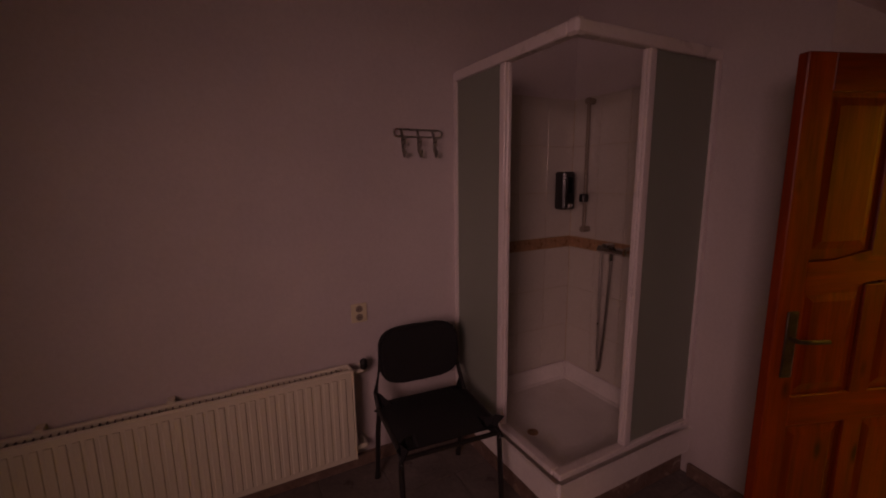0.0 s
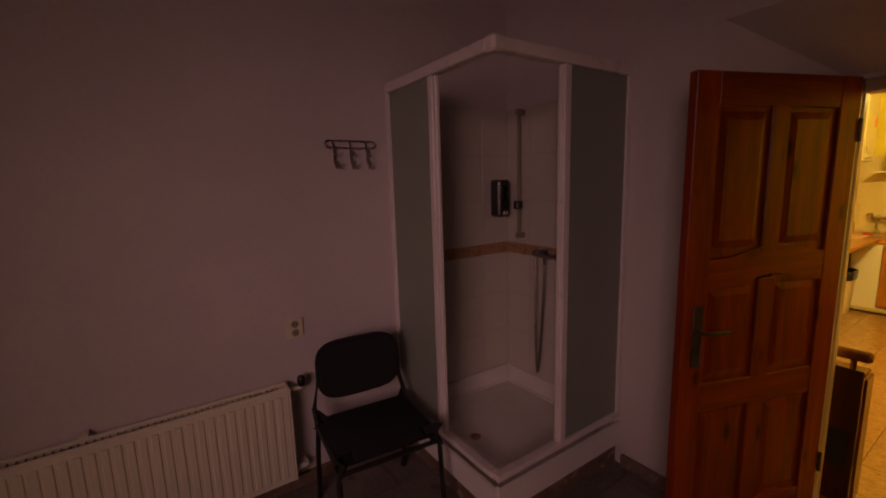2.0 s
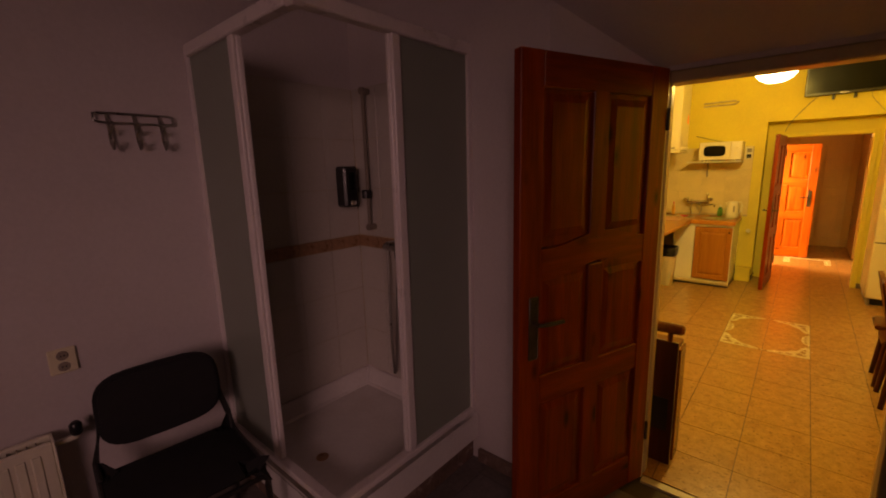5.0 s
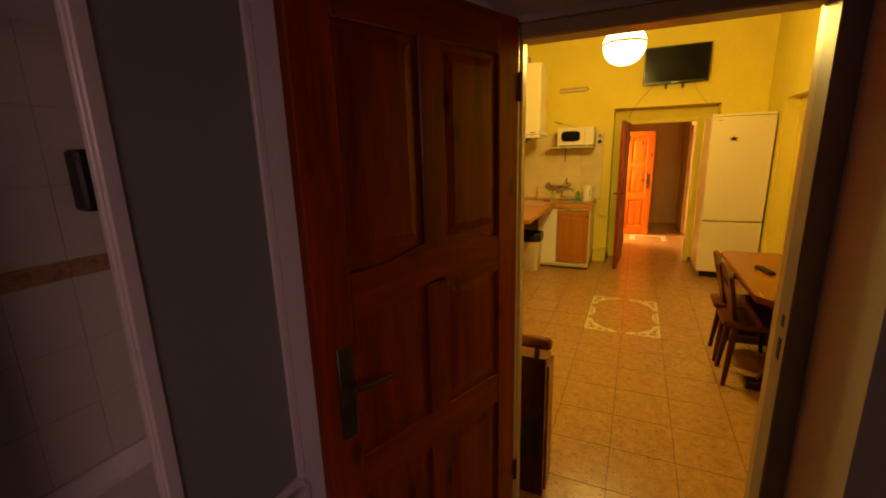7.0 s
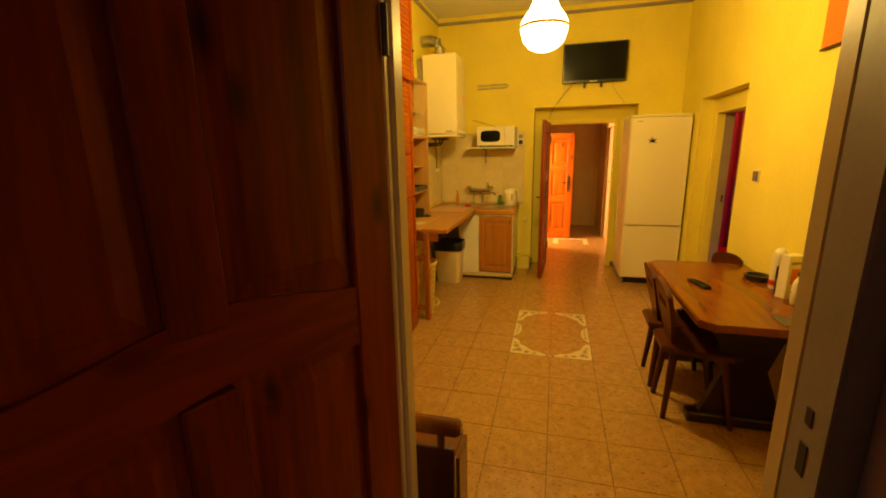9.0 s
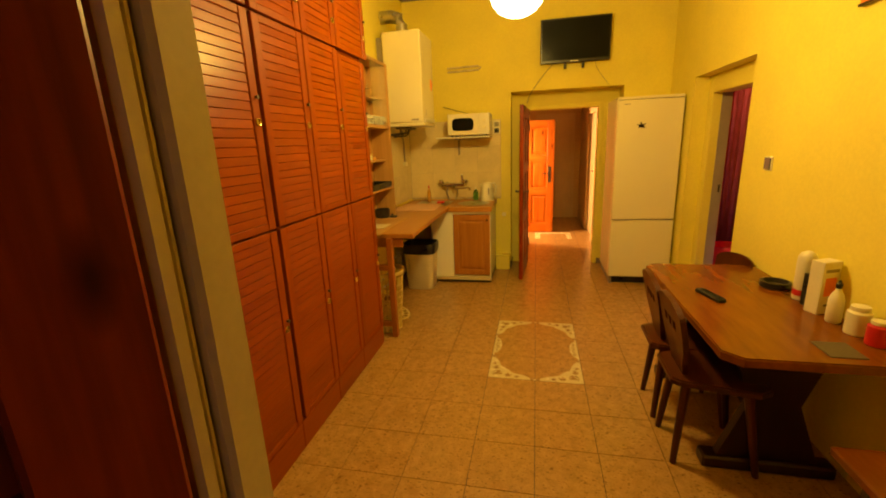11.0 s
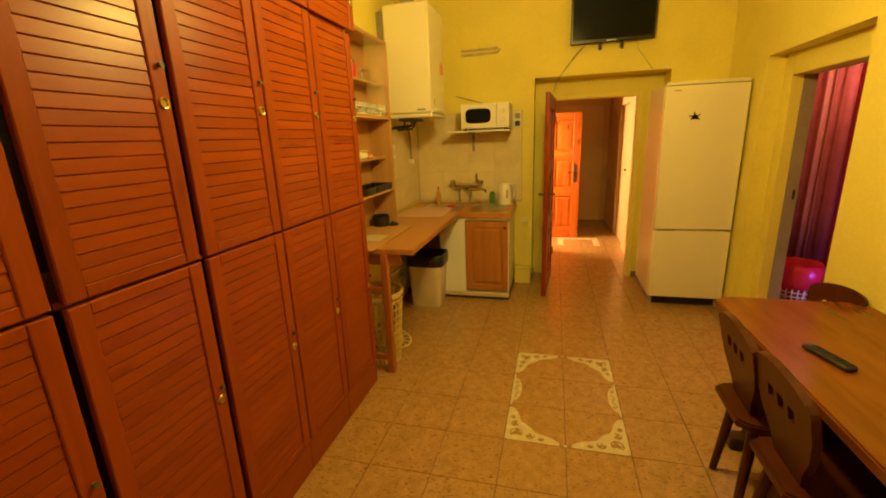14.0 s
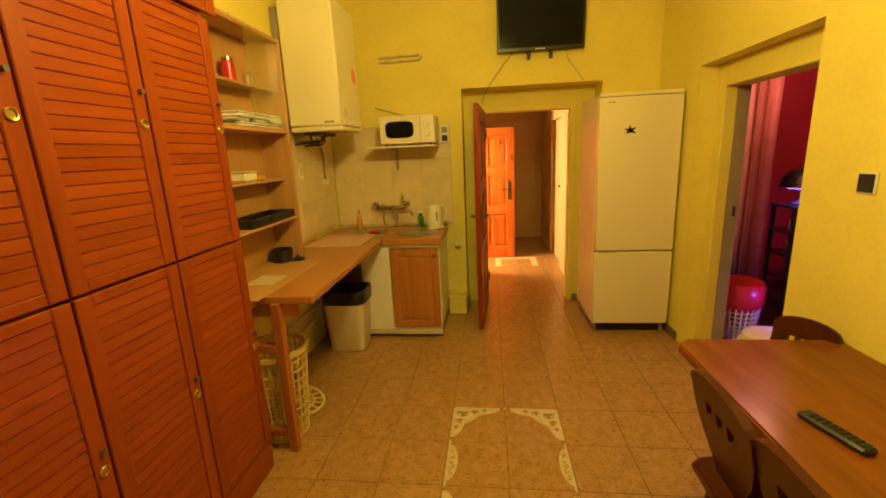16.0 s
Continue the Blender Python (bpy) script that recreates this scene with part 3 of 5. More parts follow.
def shower():
    s = thing("shower_cabin", pose(0, 0, 0), "white corner shower cabin with frosted panes on a tiled plinth", "shower")
    x0, x1, y0, y1 = 1.78, 2.668, 1.69, 2.578
    zt, ztop = 0.285, 2.112
    part("plinth", boxes((x0 + 0.02, x1, y0 + 0.02, y1, 0, 0.135)), GROUT, s)
    # tray: rim and sunken floor
    bm = boxes((x0 - 0.03, x1, y0 - 0.03, y1, 0.135, zt))
    top = [f for f in bm.faces if f.normal.z > 0.9]
    bmesh.ops.inset_region(bm, faces=top, thickness=0.075)
    bmesh.ops.translate(bm, vec=(0, 0, -0.085), verts=top[0].verts[:])
    bmesh.ops.scale(bm, vec=(0.95, 0.95, 1), verts=top[0].verts[:], space=Matrix.Translation((-(x0 + x1) / 2, -(y0 + y1) / 2, 0)))
    bmesh.ops.bevel(bm, geom=bm.edges[:], offset=0.012, segments=2, affect="EDGES")
    tray = part("shower_tray", bm, ACRYL, s, "white acrylic tray with stained drain", True)
    bm = bmesh.new()
    lathe(bm, [(0.0, 0.2), (0.03, 0.2), (0.03, 0.203), (0.02, 0.205), (0.0, 0.202)], (1.99, 2.11, 0))
    part("drain", bm, BORDER, tray, "rusty drain", True)
    zr = zt
    # wall channels, posts and rails
    for a in ((x1 - 0.03, x1, y0 - 0.005, y0 + 0.03), (x0 - 0.005, x0 + 0.03, y1 - 0.03, y1)):
        part("wall_channel", boxes((*a, zr, ztop), bevel=0.003), SHOWERW, s)
    part("bottom_rail", boxes((x0 - 0.005, x1 - 0.03, y0 - 0.01, y0 + 0.035, zr, zr + 0.028), bevel=0.004), SHOWERW, s)
    part("bottom_rail", boxes((x0 - 0.01, x0 + 0.035, y0 + 0.035, y1 - 0.03, zr, zr + 0.028), bevel=0.004), SHOWERW, s)
    part("top_rail", boxes((x0 - 0.005, x1 - 0.03, y0 - 0.012, y0 + 0.038, ztop - 0.05, ztop), bevel=0.005), SHOWERW, s)
    part("top_rail", boxes((x0 - 0.012, x0 + 0.038, y0 + 0.038, y1 - 0.03, ztop - 0.05, ztop), bevel=0.005), SHOWERW, s)
    part("corner_cap", boxes((x0 - 0.015, x0 + 0.044, y0 - 0.015, y0 + 0.044, ztop - 0.055, ztop + 0.006), bevel=0.012), SHOWERW, s)
    for k, (px, py) in enumerate(((2.205, y0), (x0, 2.135))):
        if k == 0:
            part("door_post", boxes((px - 0.03, px + 0.012, py - 0.006, py + 0.008, zr + 0.028, ztop - 0.05), (px - 0.036, px + 0.03, py + 0.008, py + 0.03, zr + 0.028, ztop - 0.05), bevel=0.004), SHOWERW, s)
        else:
            part("door_post", boxes((px - 0.006, px + 0.008, py - 0.03, py + 0.012, zr + 0.028, ztop - 0.05), (px + 0.008, px + 0.03, py - 0.036, py + 0.03, zr + 0.028, ztop - 0.05), bevel=0.004), SHOWERW, s)
    part("frosted_pane", boxes((2.23, x1 - 0.03, y0 + 0.008, y0 + 0.012, zr + 0.028, ztop - 0.05)), FROST, s, "grey-green frosted pane")
    part("frosted_pane", boxes((2.24, x1 - 0.04, y0 + 0.022, y0 + 0.026, zr + 0.028, ztop - 0.05)), FROST, s, "grey-green frosted pane")
    part("frosted_pane", boxes((x0 + 0.008, x0 + 0.012, 2.16, y1 - 0.03, zr + 0.028, ztop - 0.05)), FROST, s, "grey-green frosted pane")
    part("frosted_pane", boxes((x0 + 0.022, x0 + 0.026, 2.17, y1 - 0.04, zr + 0.028, ztop - 0.05)), FROST, s, "grey-green frosted pane")
    # plinth tiles
    tile_w = 0.148
    for k in range(6):
        part("tile", boxes((x0 + 0.003 + k * 0.15, min(x0 + 0.003 + k * 0.15 + tile_w, x1 - 0.002), y0 + 0.012, y0 + 0.02, 0.002, 0.132), bevel=0.0015), BROWNTILE, s)
        part("tile", boxes((x0 + 0.012, x0 + 0.02, y0 + 0.02 + k * 0.15, min(y0 + 0.02 + k * 0.15 + tile_w, y1 - 0.002), 0.002, 0.132), bevel=0.0015), BROWNTILE, s)
    return s


shower()
# tiled shower corner on both walls
tiling = thing("wall_tiles_shower", pose(0, 0, 0), "glossy white wall tiles with an ochre border band", "wall tiles", kind="structure")
part("tile_bed", boxes((1.80, 2.662, 2.570, 2.577, 0.286, 2.03), (2.660, 2.667, 1.72, 2.570, 0.286, 2.03)), TILEBED, tiling)


def tile_run(x0, x1, z0, z1, mat, wide, high, along, at, parent, gap=0.002, lift=0.0035):
    """Tiles on a wall from x0 to x1 along one axis; 'at' is the bed's face."""
    nx, nz = max(1, round((x1 - x0) / wide)), max(1, round((z1 - z0) / high))
    w, h = (x1 - x0) / nx, (z1 - z0) / nz
    bm = bmesh.new()
    box(bm, gap / 2, w - gap / 2, -lift, 0, gap / 2, h - gap / 2, 0.0012)
    me = mesh_from("tile", bm, mat)
    for i in range(nx):
        for k in range(nz):
            ob = new("tile", me)
            ob.parent = parent
            if along == "x":
                ob.matrix_basis = pose(x0 + i * w, at, z0 + k * h)
            else:
                ob.matrix_basis = pose(at, x1 - i * w, z0 + k * h, 0, 0, -90)


for a, b, along, at in ((1.80, 2.656, "x", 2.570), (1.72, 2.566, "y", 2.660)):
    tile_run(a, b, 0.288, 1.095, WALLTILE, 0.20, 0.27, along, at, tiling)
    tile_run(a, b, 1.098, 1.166, BORDER, 0.20, 0.07, along, at, tiling, lift=0.008)
    tile_run(a, b, 1.169, 2.03, WALLTILE, 0.20, 0.285, along, at, tiling)

# riser rail, hose, mixer and dispenser
r = thing("shower_rail", pose(2.654, 2.41, 0, 0, 0, -90), "chrome shower rail with handset and sliding holder", "shower rail")
bm = bmesh.new()
cone(bm, (0, -0.04, 1.22), (0, -0.04, 2.02), 0.011, 0.011)
part("bar", bm, GREYP, r, smooth=True)
for z in (1.23, 2.0):
    bm = bmesh.new()
    cone(bm, (0, 0, z), (0, -0.055, z), 0.018, 0.02)
    part("bracket", bm, GREYP, r, smooth=True)
bm = bmesh.new()
box(bm, -0.02, 0.02, -0.075, -0.025, 1.40, 1.45, 0.006)
part("slider", bm, BLACKP, r)
mixer = thing("shower_mixer", pose(2.654, 2.17, 1.13), "chrome wall mixer with a hanging shower hose", "tap")
bm = bmesh.new()
cone(bm, (0, 0.075, 0), (-0.055, 0.075, 0), 0.03, 0.022)
cone(bm, (0, -0.075, 0), (-0.055, -0.075, 0), 0.03, 0.022)
cone(bm, (-0.06, 0.09, 0), (-0.06, -0.09, 0), 0.022, 0.022)
cone(bm, (-0.06, 0, 0), (-0.06, 0, -0.06), 0.014, 0.012)
part("mixer_body", bm, CHROME, mixer, smooth=True)
bm = bmesh.new()
box(bm, -0.13, -0.05, -0.018, 0.018, 0.02, 0.045, 0.006)
part("lever", bm, CHROME, mixer)
bm = bmesh.new()
pts = []
for k in range(25):
    u = k / 24
    pts.append((-0.06 - 0.02 * math.sin(math.pi * u), 0.0 + 0.075 * u, -0.06 - 0.70 * math.sin(math.pi * min(1, u * 1.02)) ** 0.8 if k < 24 else -0.02))
tube(bm, pts, 0.0085)
part("hose", bm, STEEL, mixer, "coiled metal shower hose", True)
disp = thing("soap_dispenser", pose(2.55, 2.564, 1.352), "dark wall soap dispenser with chrome push plate", "dispenser")
part("housing", boxes((-0.05, 0.05, -0.09, 0, 0, 0.235), bevel=0.012), BLACKP, disp)
part("push_plate", boxes((-0.02, 0.02, -0.10, -0.089, 0.008, 0.04), bevel=0.008), CHROME, disp)
part("window", boxes((-0.02, 0.02, -0.092, -0.089, 0.1, 0.2), bevel=0.001), SCREEN, disp)

# radiator
rad = thing("radiator", pose(0, 0, 0), "white ribbed panel radiator on wall brackets", "radiator")
bm = bmesh.new()
n = 36
xs0, xs1 = -0.42, 1.12
box(bm, xs0, xs1, 2.455, 2.475, 0.12, 0.62, 0.008)
front = part("front_panel", bm, WHITE, rad)
bm = bmesh.new()
box(bm, 0.004, 0.033, 2.4495, 2.458, 0.155, 0.585, 0.004)
rib_mesh = mesh_from("rib", bm, WHITE)
for k in range(n):
    rib = new("rib", rib_mesh)
    rib.parent = front
    rib.matrix_basis = pose(xs0 + 0.03 + (xs1 - xs0 - 0.06) * k / n, 0, 0)
part("back_panel", boxes((xs0, xs1, 2.525, 2.54, 0.12, 0.62), bevel=0.005), WHITE, rad)
part("side_cover", boxes((xs1 - 0.004, xs1 + 0.004, 2.45, 2.545, 0.125, 0.615), bevel=0.002), WHITE, rad)
part("side_cover", boxes((xs0 - 0.004, xs0 + 0.004, 2.45, 2.545, 0.125, 0.615), bevel=0.002), WHITE, rad)
bm = bmesh.new()
for k in range(60):
    xa = xs0 + 0.02 + (xs1 - xs0 - 0.04) * k / 60
    box(bm, xa, xa + 0.004, 2.475, 2.525, 0.14, 0.605)
part("fins", bm, GREYP, rad)
for xb in (0.33, -0.1):
    part("bracket", boxes((xb, xb + 0.03, 2.53, 2.58, 0.3, 0.63), bevel=0.002), WHITE, rad)
valve = thing("radiator_valve", pose(1.135, 2.5, 0.585), "dark radiator valve on its pipe", "valve")
bm = bmesh.new()
cone(bm, (-0.012, 0, 0), (0.055, 0, 0), 0.011, 0.011)
cone(bm, (0.055, 0, 0), (0.055, 0.08, 0), 0.009, 0.009)
part("pipe", bm, WHITE, valve, smooth=True)
bm = bmesh.new()
lathe(bm, [(0.012, 0.0), (0.02, 0.01), (0.02, 0.045), (0.012, 0.055)], (0.055, 0, 0.005), 12)
part("knob", bm, BLACKP, valve, smooth=True)
low = thing("radiator_pipe", pose(1.135, 2.5, 0.16), "white return pipe below the radiator", "pipe")
bm = bmesh.new()
cone(bm, (-0.012, 0, 0), (0.05, 0, 0), 0.014, 0.014)
cone(bm, (0.05, 0, 0), (0.05, 0.08, 0), 0.012, 0.012)
part("pipe", bm, WHITE, low, smooth=True)

# wall socket and hook rail
soc = thing("wall_socket", pose(1.20, 2.58, 0.87), "white wall power socket", "socket")
part("plate", boxes((-0.042, 0.042, -0.012, 0, -0.05, 0.05), bevel=0.004), PLASTICW, soc)
bm = bmesh.new()
for z in (0.022, -0.022):
    cone(bm, (0, -0.011, z), (0, -0.0145, z), 0.019, 0.018, 18)
part("outlet_ring", bm, GREYP, soc)
for z in (0.022, -0.022):
    part("outlet_hole", boxes((-0.008, -0.003, -0.0155, -0.0142, z - 0.003, z + 0.003), (0.003, 0.008, -0.0155, -0.0142, z - 0.003, z + 0.003)), BLACKP, soc)
hk = thing("hook_rail", pose(1.555, 2.58, 1.79), "metal rail with three coat hooks", "hooks")
bm = bmesh.new()
ring = []
for k in range(25):
    a = 2 * math.pi * k / 24
    ring.append((0.135 * max(-1, min(1, 1.25 * math.cos(a))), -0.02, 0.018 * max(-1, min(1, 1.4 * math.sin(a)))))
tube(bm, ring, 0.0045)
part("wire_rail", bm, STEEL, hk, smooth=True)
for dx in (-0.09, 0.0, 0.09):
    bm = bmesh.new()
    tube(bm, [(dx, -0.004, 0.02), (dx, -0.02, -0.03), (dx, -0.022, -0.085), (dx, -0.045, -0.12), (dx, -0.062, -0.10), (dx, -0.064, -0.085)], 0.006)
    tube(bm, [(dx, -0.02, -0.045), (dx, -0.05, -0.055), (dx, -0.058, -0.035)], 0.005)
    part("hook", bm, STEEL, hk, smooth=True)


def office_chair(m):
    c = thing("visitor_chair", m, "black upholstered visitor chair with black tube legs", "chair")
    # seat cushion: rounded slab
    bm = bmesh.new()
    box(bm, -0.23, 0.23, -0.21, 0.21, 0.42, 0.475, 0.025)
    bmesh.ops.bevel(bm, geom=[e for e in bm.edges if abs(e.verts[0].co.z - e.verts[1].co.z) > 0.01], offset=0.05, segments=3, affect="EDGES")
    part("seat", bm, BLACKF, c, smooth=True)
    bm = bmesh.new()
    out = []
    for k in range(28):
        a = 2 * math.pi * k / 28
        ca, sa = math.cos(a), math.sin(a)
        out.append((0.215 * math.copysign(abs(ca) ** 0.5, ca), 0.145 * math.copysign(abs(sa) ** 0.6, sa)))
    prism(bm, out, 0.05, pose(0, 0.235, 0.68, 82, 0, 0))
    bmesh.ops.bevel(bm, geom=[e for e in bm.edges if e.calc_face_angle(0) > 1.0], offset=0.014, segments=2, affect="EDGES")
    part("backrest", bm, BLACKF, c, smooth=True)
    for sx in (-1, 1):
        bm = bmesh.new()
        tube(bm, [(sx * 0.235, -0.235, 0), (sx * 0.235, -0.20, 0.38), (sx * 0.235, -0.17, 0.435), (sx * 0.235, -0.10, 0.44), (sx * 0.235, 0.16, 0.44), (sx * 0.235, 0.215, 0.5), (sx * 0.20, 0.235, 0.66)], 0.0125, 8)
        part("side_frame", bm, BLACKM, c, smooth=True)
        bm = bmesh.new()
        tube(bm, [(sx * 0.235, 0.25, 0), (sx * 0.235, 0.20, 0.30), (sx * 0.235, 0.15, 0.438)], 0.0125, 8)
        part("rear_leg", bm, BLACKM, c, smooth=True)
        for y in (-0.235, 0.25):
            bm = bmesh.new()
            cone(bm, (sx * 0.235, y, 0), (sx * 0.235, y, 0.025), 0.015, 0.015, 10)
            part("foot_cap", bm, BLACKP, c)
    bm = bmesh.new()
    cone(bm, (-0.235, -0.195, 0.405), (0.235, -0.195, 0.405), 0.011, 0.011)
    part("cross_bar", bm, BLACKM, c)
    bm = bmesh.new()
    cone(bm, (-0.235, 0.16, 0.405), (0.235, 0.16, 0.405), 0.011, 0.011)
    part("cross_bar", bm, BLACKM, c)
    return c


office_chair(pose(1.43, 2.16, 0, 0, 0, -5))

# ---- kitchen: wardrobes ----
WARD_Y = 1.75
SLATS = {}


def louvre_door(parent, x0, x1, z0, z1, ring_z, knob_z, ring_mat=BRASS):
    """A framed door with lapped horizontal slats, on the wardrobe's front."""
    w, h = x1 - x0, z1 - z0
    d = part("door", boxes((x0, x0 + 0.05, WARD_Y, WARD_Y + 0.022, z0, z1), (x1 - 0.05, x1, WARD_Y, WARD_Y + 0.022, z0, z1), (x0 + 0.05, x1 - 0.05, WARD_Y + 0.002, WARD_Y + 0.021, z0, z0 + 0.032), (x0 + 0.05, x1 - 0.05, WARD_Y + 0.002, WARD_Y + 0.021, z1 - 0.032, z1), bevel=0.003), WARD_V, parent)
    n = max(1, round((h - 0.064) / 0.0366))
    pitch = (h - 0.064) / n
    key = (round(w, 3), round(pitch, 4))
    if key not in SLATS:
        bm = bmesh.new()
        box(bm, 0, w - 0.1, -0.0045, 0.0045, 0.0004, pitch - 0.0004, 0.0019, pose(0, 0, 0, -4.5, 0, 0))
        SLATS[key] = mesh_from("slat", bm, WARD_H)
    for k in range(n):
        ob = new("slat", SLATS[key])
        ob.parent = d
        ob.matrix_basis = pose(x0 + 0.05, WARD_Y + 0.009, z0 + 0.032 + k * pitch)
    if ring_z:
        bm = bmesh.new()
        y = WARD_Y
        lathe(bm, [(0.0105, 0), (0.0165, 0), (0.0165, 0.004), (0.0145, 0.006), (0.0115, 0.005)], (0, 0, 0), 20, hollow=True)
        lathe(bm, [(0.0, 0.0), (0.0105, 0.0), (0.0105, 0.001), (0.0, 0.001)], (0, 0, 0), 16)
        bmesh.ops.transform(bm, matrix=pose(x1 - 0.026, y, ring_z, 90, 0, 0), verts=bm.verts[:])
        part("pull_ring", bm, ring_mat, d, "small round brass pull ring", True)
    if knob_z:
        bm = bmesh.new()
        cone(bm, (x1 - 0.02, WARD_Y, knob_z), (x1 - 0.02, WARD_Y - 0.014, knob_z), 0.006, 0.008, 12)
        part("catch", bm, DARKTRIM, d, "small dark catch")


EDGES = (3.185, 3.59, 4.0, 4.415, 4.83, 5.215, 5.605)
for i, (a, b) in enumerate(zip(EDGES, EDGES[1:])):
    g = (0.006, 0.012, 0.026, 0.024, 0.007, 0.007)[i]
    w = thing("wardrobe", pose(0, 0, 0), "tall orange pine wardrobe unit with louvred doors and brass pulls", "wardrobe", "row of louvred wardrobes")
    part("side_panel", boxes((a + 0.001, a + 0.019, WARD_Y + 0.08, 2.095, 0.15, 2.98), bevel=0.002), WARD_V, w)
    part("side_panel", boxes((b - 0.019, b - 0.001, WARD_Y + (0.025 if i == 5 else 0.08), 2.095, 0.15, 2.98), bevel=0.002), WARD_V, w)
    part("back_panel", boxes((a + 0.019, b - 0.019, 2.085, 2.095, 0.15, 2.98)), DARKW, w)
    for z in (1.15, 2.055, 2.962):
        part("shelf", boxes((a + 0.019, b - 0.019, WARD_Y + 0.03, 2.085, z, z + 0.018)), WARD_H, w)
    part("plinth", boxes((a + 0.0005, b - 0.0005, WARD_Y + 0.008, 2.09, 0.0, 0.15), bevel=0.003), WARD_H, w)
    louvre_door(w, a + g, b - 0.002, 0.16, 1.152, 0.66 if i != 2 else 0.68, 0.72)
    louvre_door(w, a + g, b - 0.002, 1.162, 2.057 if i != 5 else 2.04, 1.62, 1.72)
    louvre_door(w, a + g, b - 0.002 + (0.065 if i == 5 else 0), 2.068, 2.97, 2.2, 2.3)

# ---- open shelf unit over the desk ----
sh = thing("shelf_unit", pose(0, 0, 0.852), "open light beech shelf unit with glass pane on the desk", "shelf")
part("side_panel", boxes((6.482, 6.50, 1.895, 2.088, 0, 1.335), bevel=0.002), BEECH_Z, sh)
part("side_panel", boxes((5.615, 5.633, 1.895, 2.088, 0, 1.335), bevel=0.002), BEECH_Z, sh)
part("back_panel", boxes((5.633, 6.482, 2.078, 2.086, 0, 1.335)), BEECH_Z, sh)
for z, y in ((0.285, 1.90), (0.528, 1.955), (0.811, 1.90), (1.052, 1.955), (1.335, 1.897)):
    part("shelf", boxes((5.633, 6.482, y, 2.078, z - 0.016, z), bevel=0.002), BEECH, sh)
part("base_board", boxes((5.64, 6.365, 1.74, 2.078, 0.0, 0.008), bevel=0.002), BEECH, sh, "pale loose base board")
for y, z0, z1 in ((1.902, 0.813, 0.822), (1.902, 1.312, 1.319)):
    part("glass_track", boxes((5.64, 6.48, y, y + 0.012, z0, z1), bevel=0.001), BEECH, sh)
gp = part("glass_pane", boxes((6.13, 6.478, 1.905, 1.908, 0.823, 1.312)), PANEG, sh, "sliding glass pane")
gp.visible_shadow = False
SZ = 0.852
sheet = thing("folded_board", pose(6.22, 1.98, SZ + 1.335, 0, 0, 6), "pale folded board lying on top of the shelf unit", "board")
part("board", boxes((-0.2, 0.14, -0.055, 0.07, 0.0, 0.014), bevel=0.002), CREAM, sheet)
part("end_cap", boxes((0.14, 0.19, -0.05, 0.03, 0.0, 0.02), bevel=0.006), BLACKP, sheet)


def jar(name, x, y, z, r, h, mat, lid, label, category, lidmat=REDP):
    j = thing(name, pose(x, y, z), label, category)
    bm = bmesh.new()
    lathe(bm, [(r * 0.9, 0.0), (r, 0.004), (r, h * 0.78), (r * 0.72, h * 0.86)], (0, 0, 0), 18)
    part("body", bm, mat, j, smooth=True)
    bm = bmesh.new()
    lathe(bm, [(r * 0.75, h * 0.86), (r * 0.78, h * 0.87), (r * 0.78, h), (r * 0.7, h)], (0, 0, 0), 18)
    part("lid", bm, lidmat, j, smooth=True)
    return j


jar("coffee_jar", 6.13, 2.015, SZ + 1.052, 0.035, 0.12, REDP, True, "small red jar with metal lid on the shelf", "jar", STEEL)
jar("glass_jar", 6.35, 2.01, SZ + 1.052, 0.033, 0.1, CLEARG, True, "small clear glass jar on the shelf", "jar", CLEARG)
cl = thing("folded_cloths", pose(0, 0, SZ + 0.811), "pile of folded patterned kitchen cloths", "cloths")
for k in range(5):
    for x in (6.06, 6.22, 6.39):
        bm = bmesh.new()
        ww = 0.055 + 0.025 * random.random()
        box(bm, -ww, ww, -0.07, 0.055 + 0.02 * random.random(), 0.001 + k * 0.017, 0.017 + k * 0.017, 0.0075, pose(x + random.uniform(-0.012, 0.012), 1.985 + random.uniform(-0.012, 0.01), 0, 0, 0, random.uniform(-9, 9)))
        part("cloth", bm, PAPER if (k + int(x * 100)) % 3 else WHITE, cl)
tub = thing("plastic_tub", pose(6.14, 2.015, SZ + 0.528), "low clear plastic food tubs on the shelf", "food box")
part("tub", boxes((-0.09, 0.03, -0.06, 0.06, 0, 0.05), bevel=0.01), PLASTICW, tub)
part("tub_lid", boxes((-0.092, 0.032, -0.062, 0.062, 0.05, 0.058), bevel=0.003), BASKETY, tub)
part("tub_label", boxes((0.06, 0.14, -0.05, 0.04, 0, 0.03), bevel=0.006), AMBER, tub)
tr = thing("black_tray", pose(6.2, 1.985, SZ + 0.285) @ Matrix.Diagonal((1.2, 0.72, 1, 1)), "shallow black baking tray on the shelf", "tray")
bm = boxes((-0.19, 0.19, -0.11, 0.1, 0, 0.006), (-0.2, -0.18, -0.12, 0.11, 0.003, 0.05), (0.18, 0.2, -0.12, 0.11, 0.003, 0.05), (-0.18, 0.18, -0.12, -0.105, 0.003, 0.05), (-0.18, 0.18, 0.095, 0.11, 0.003, 0.05), bevel=0.003)
part("tray", bm, BLACKP, tr)
pot = thing("black_pot", pose(6.375, 1.985, SZ) @ Matrix.Diagonal((0.8, 0.8, 1, 1)), "black pot with a lid beside it", "pot")
bm = bmesh.new()
lathe(bm, [(0.07, 0), (0.08, 0.01), (0.085, 0.085), (0.08, 0.088), (0.076, 0.02), (0.0, 0.015)], (0, 0, 0), 24)
part("pot_body", bm, BLACKP, pot, smooth=True)
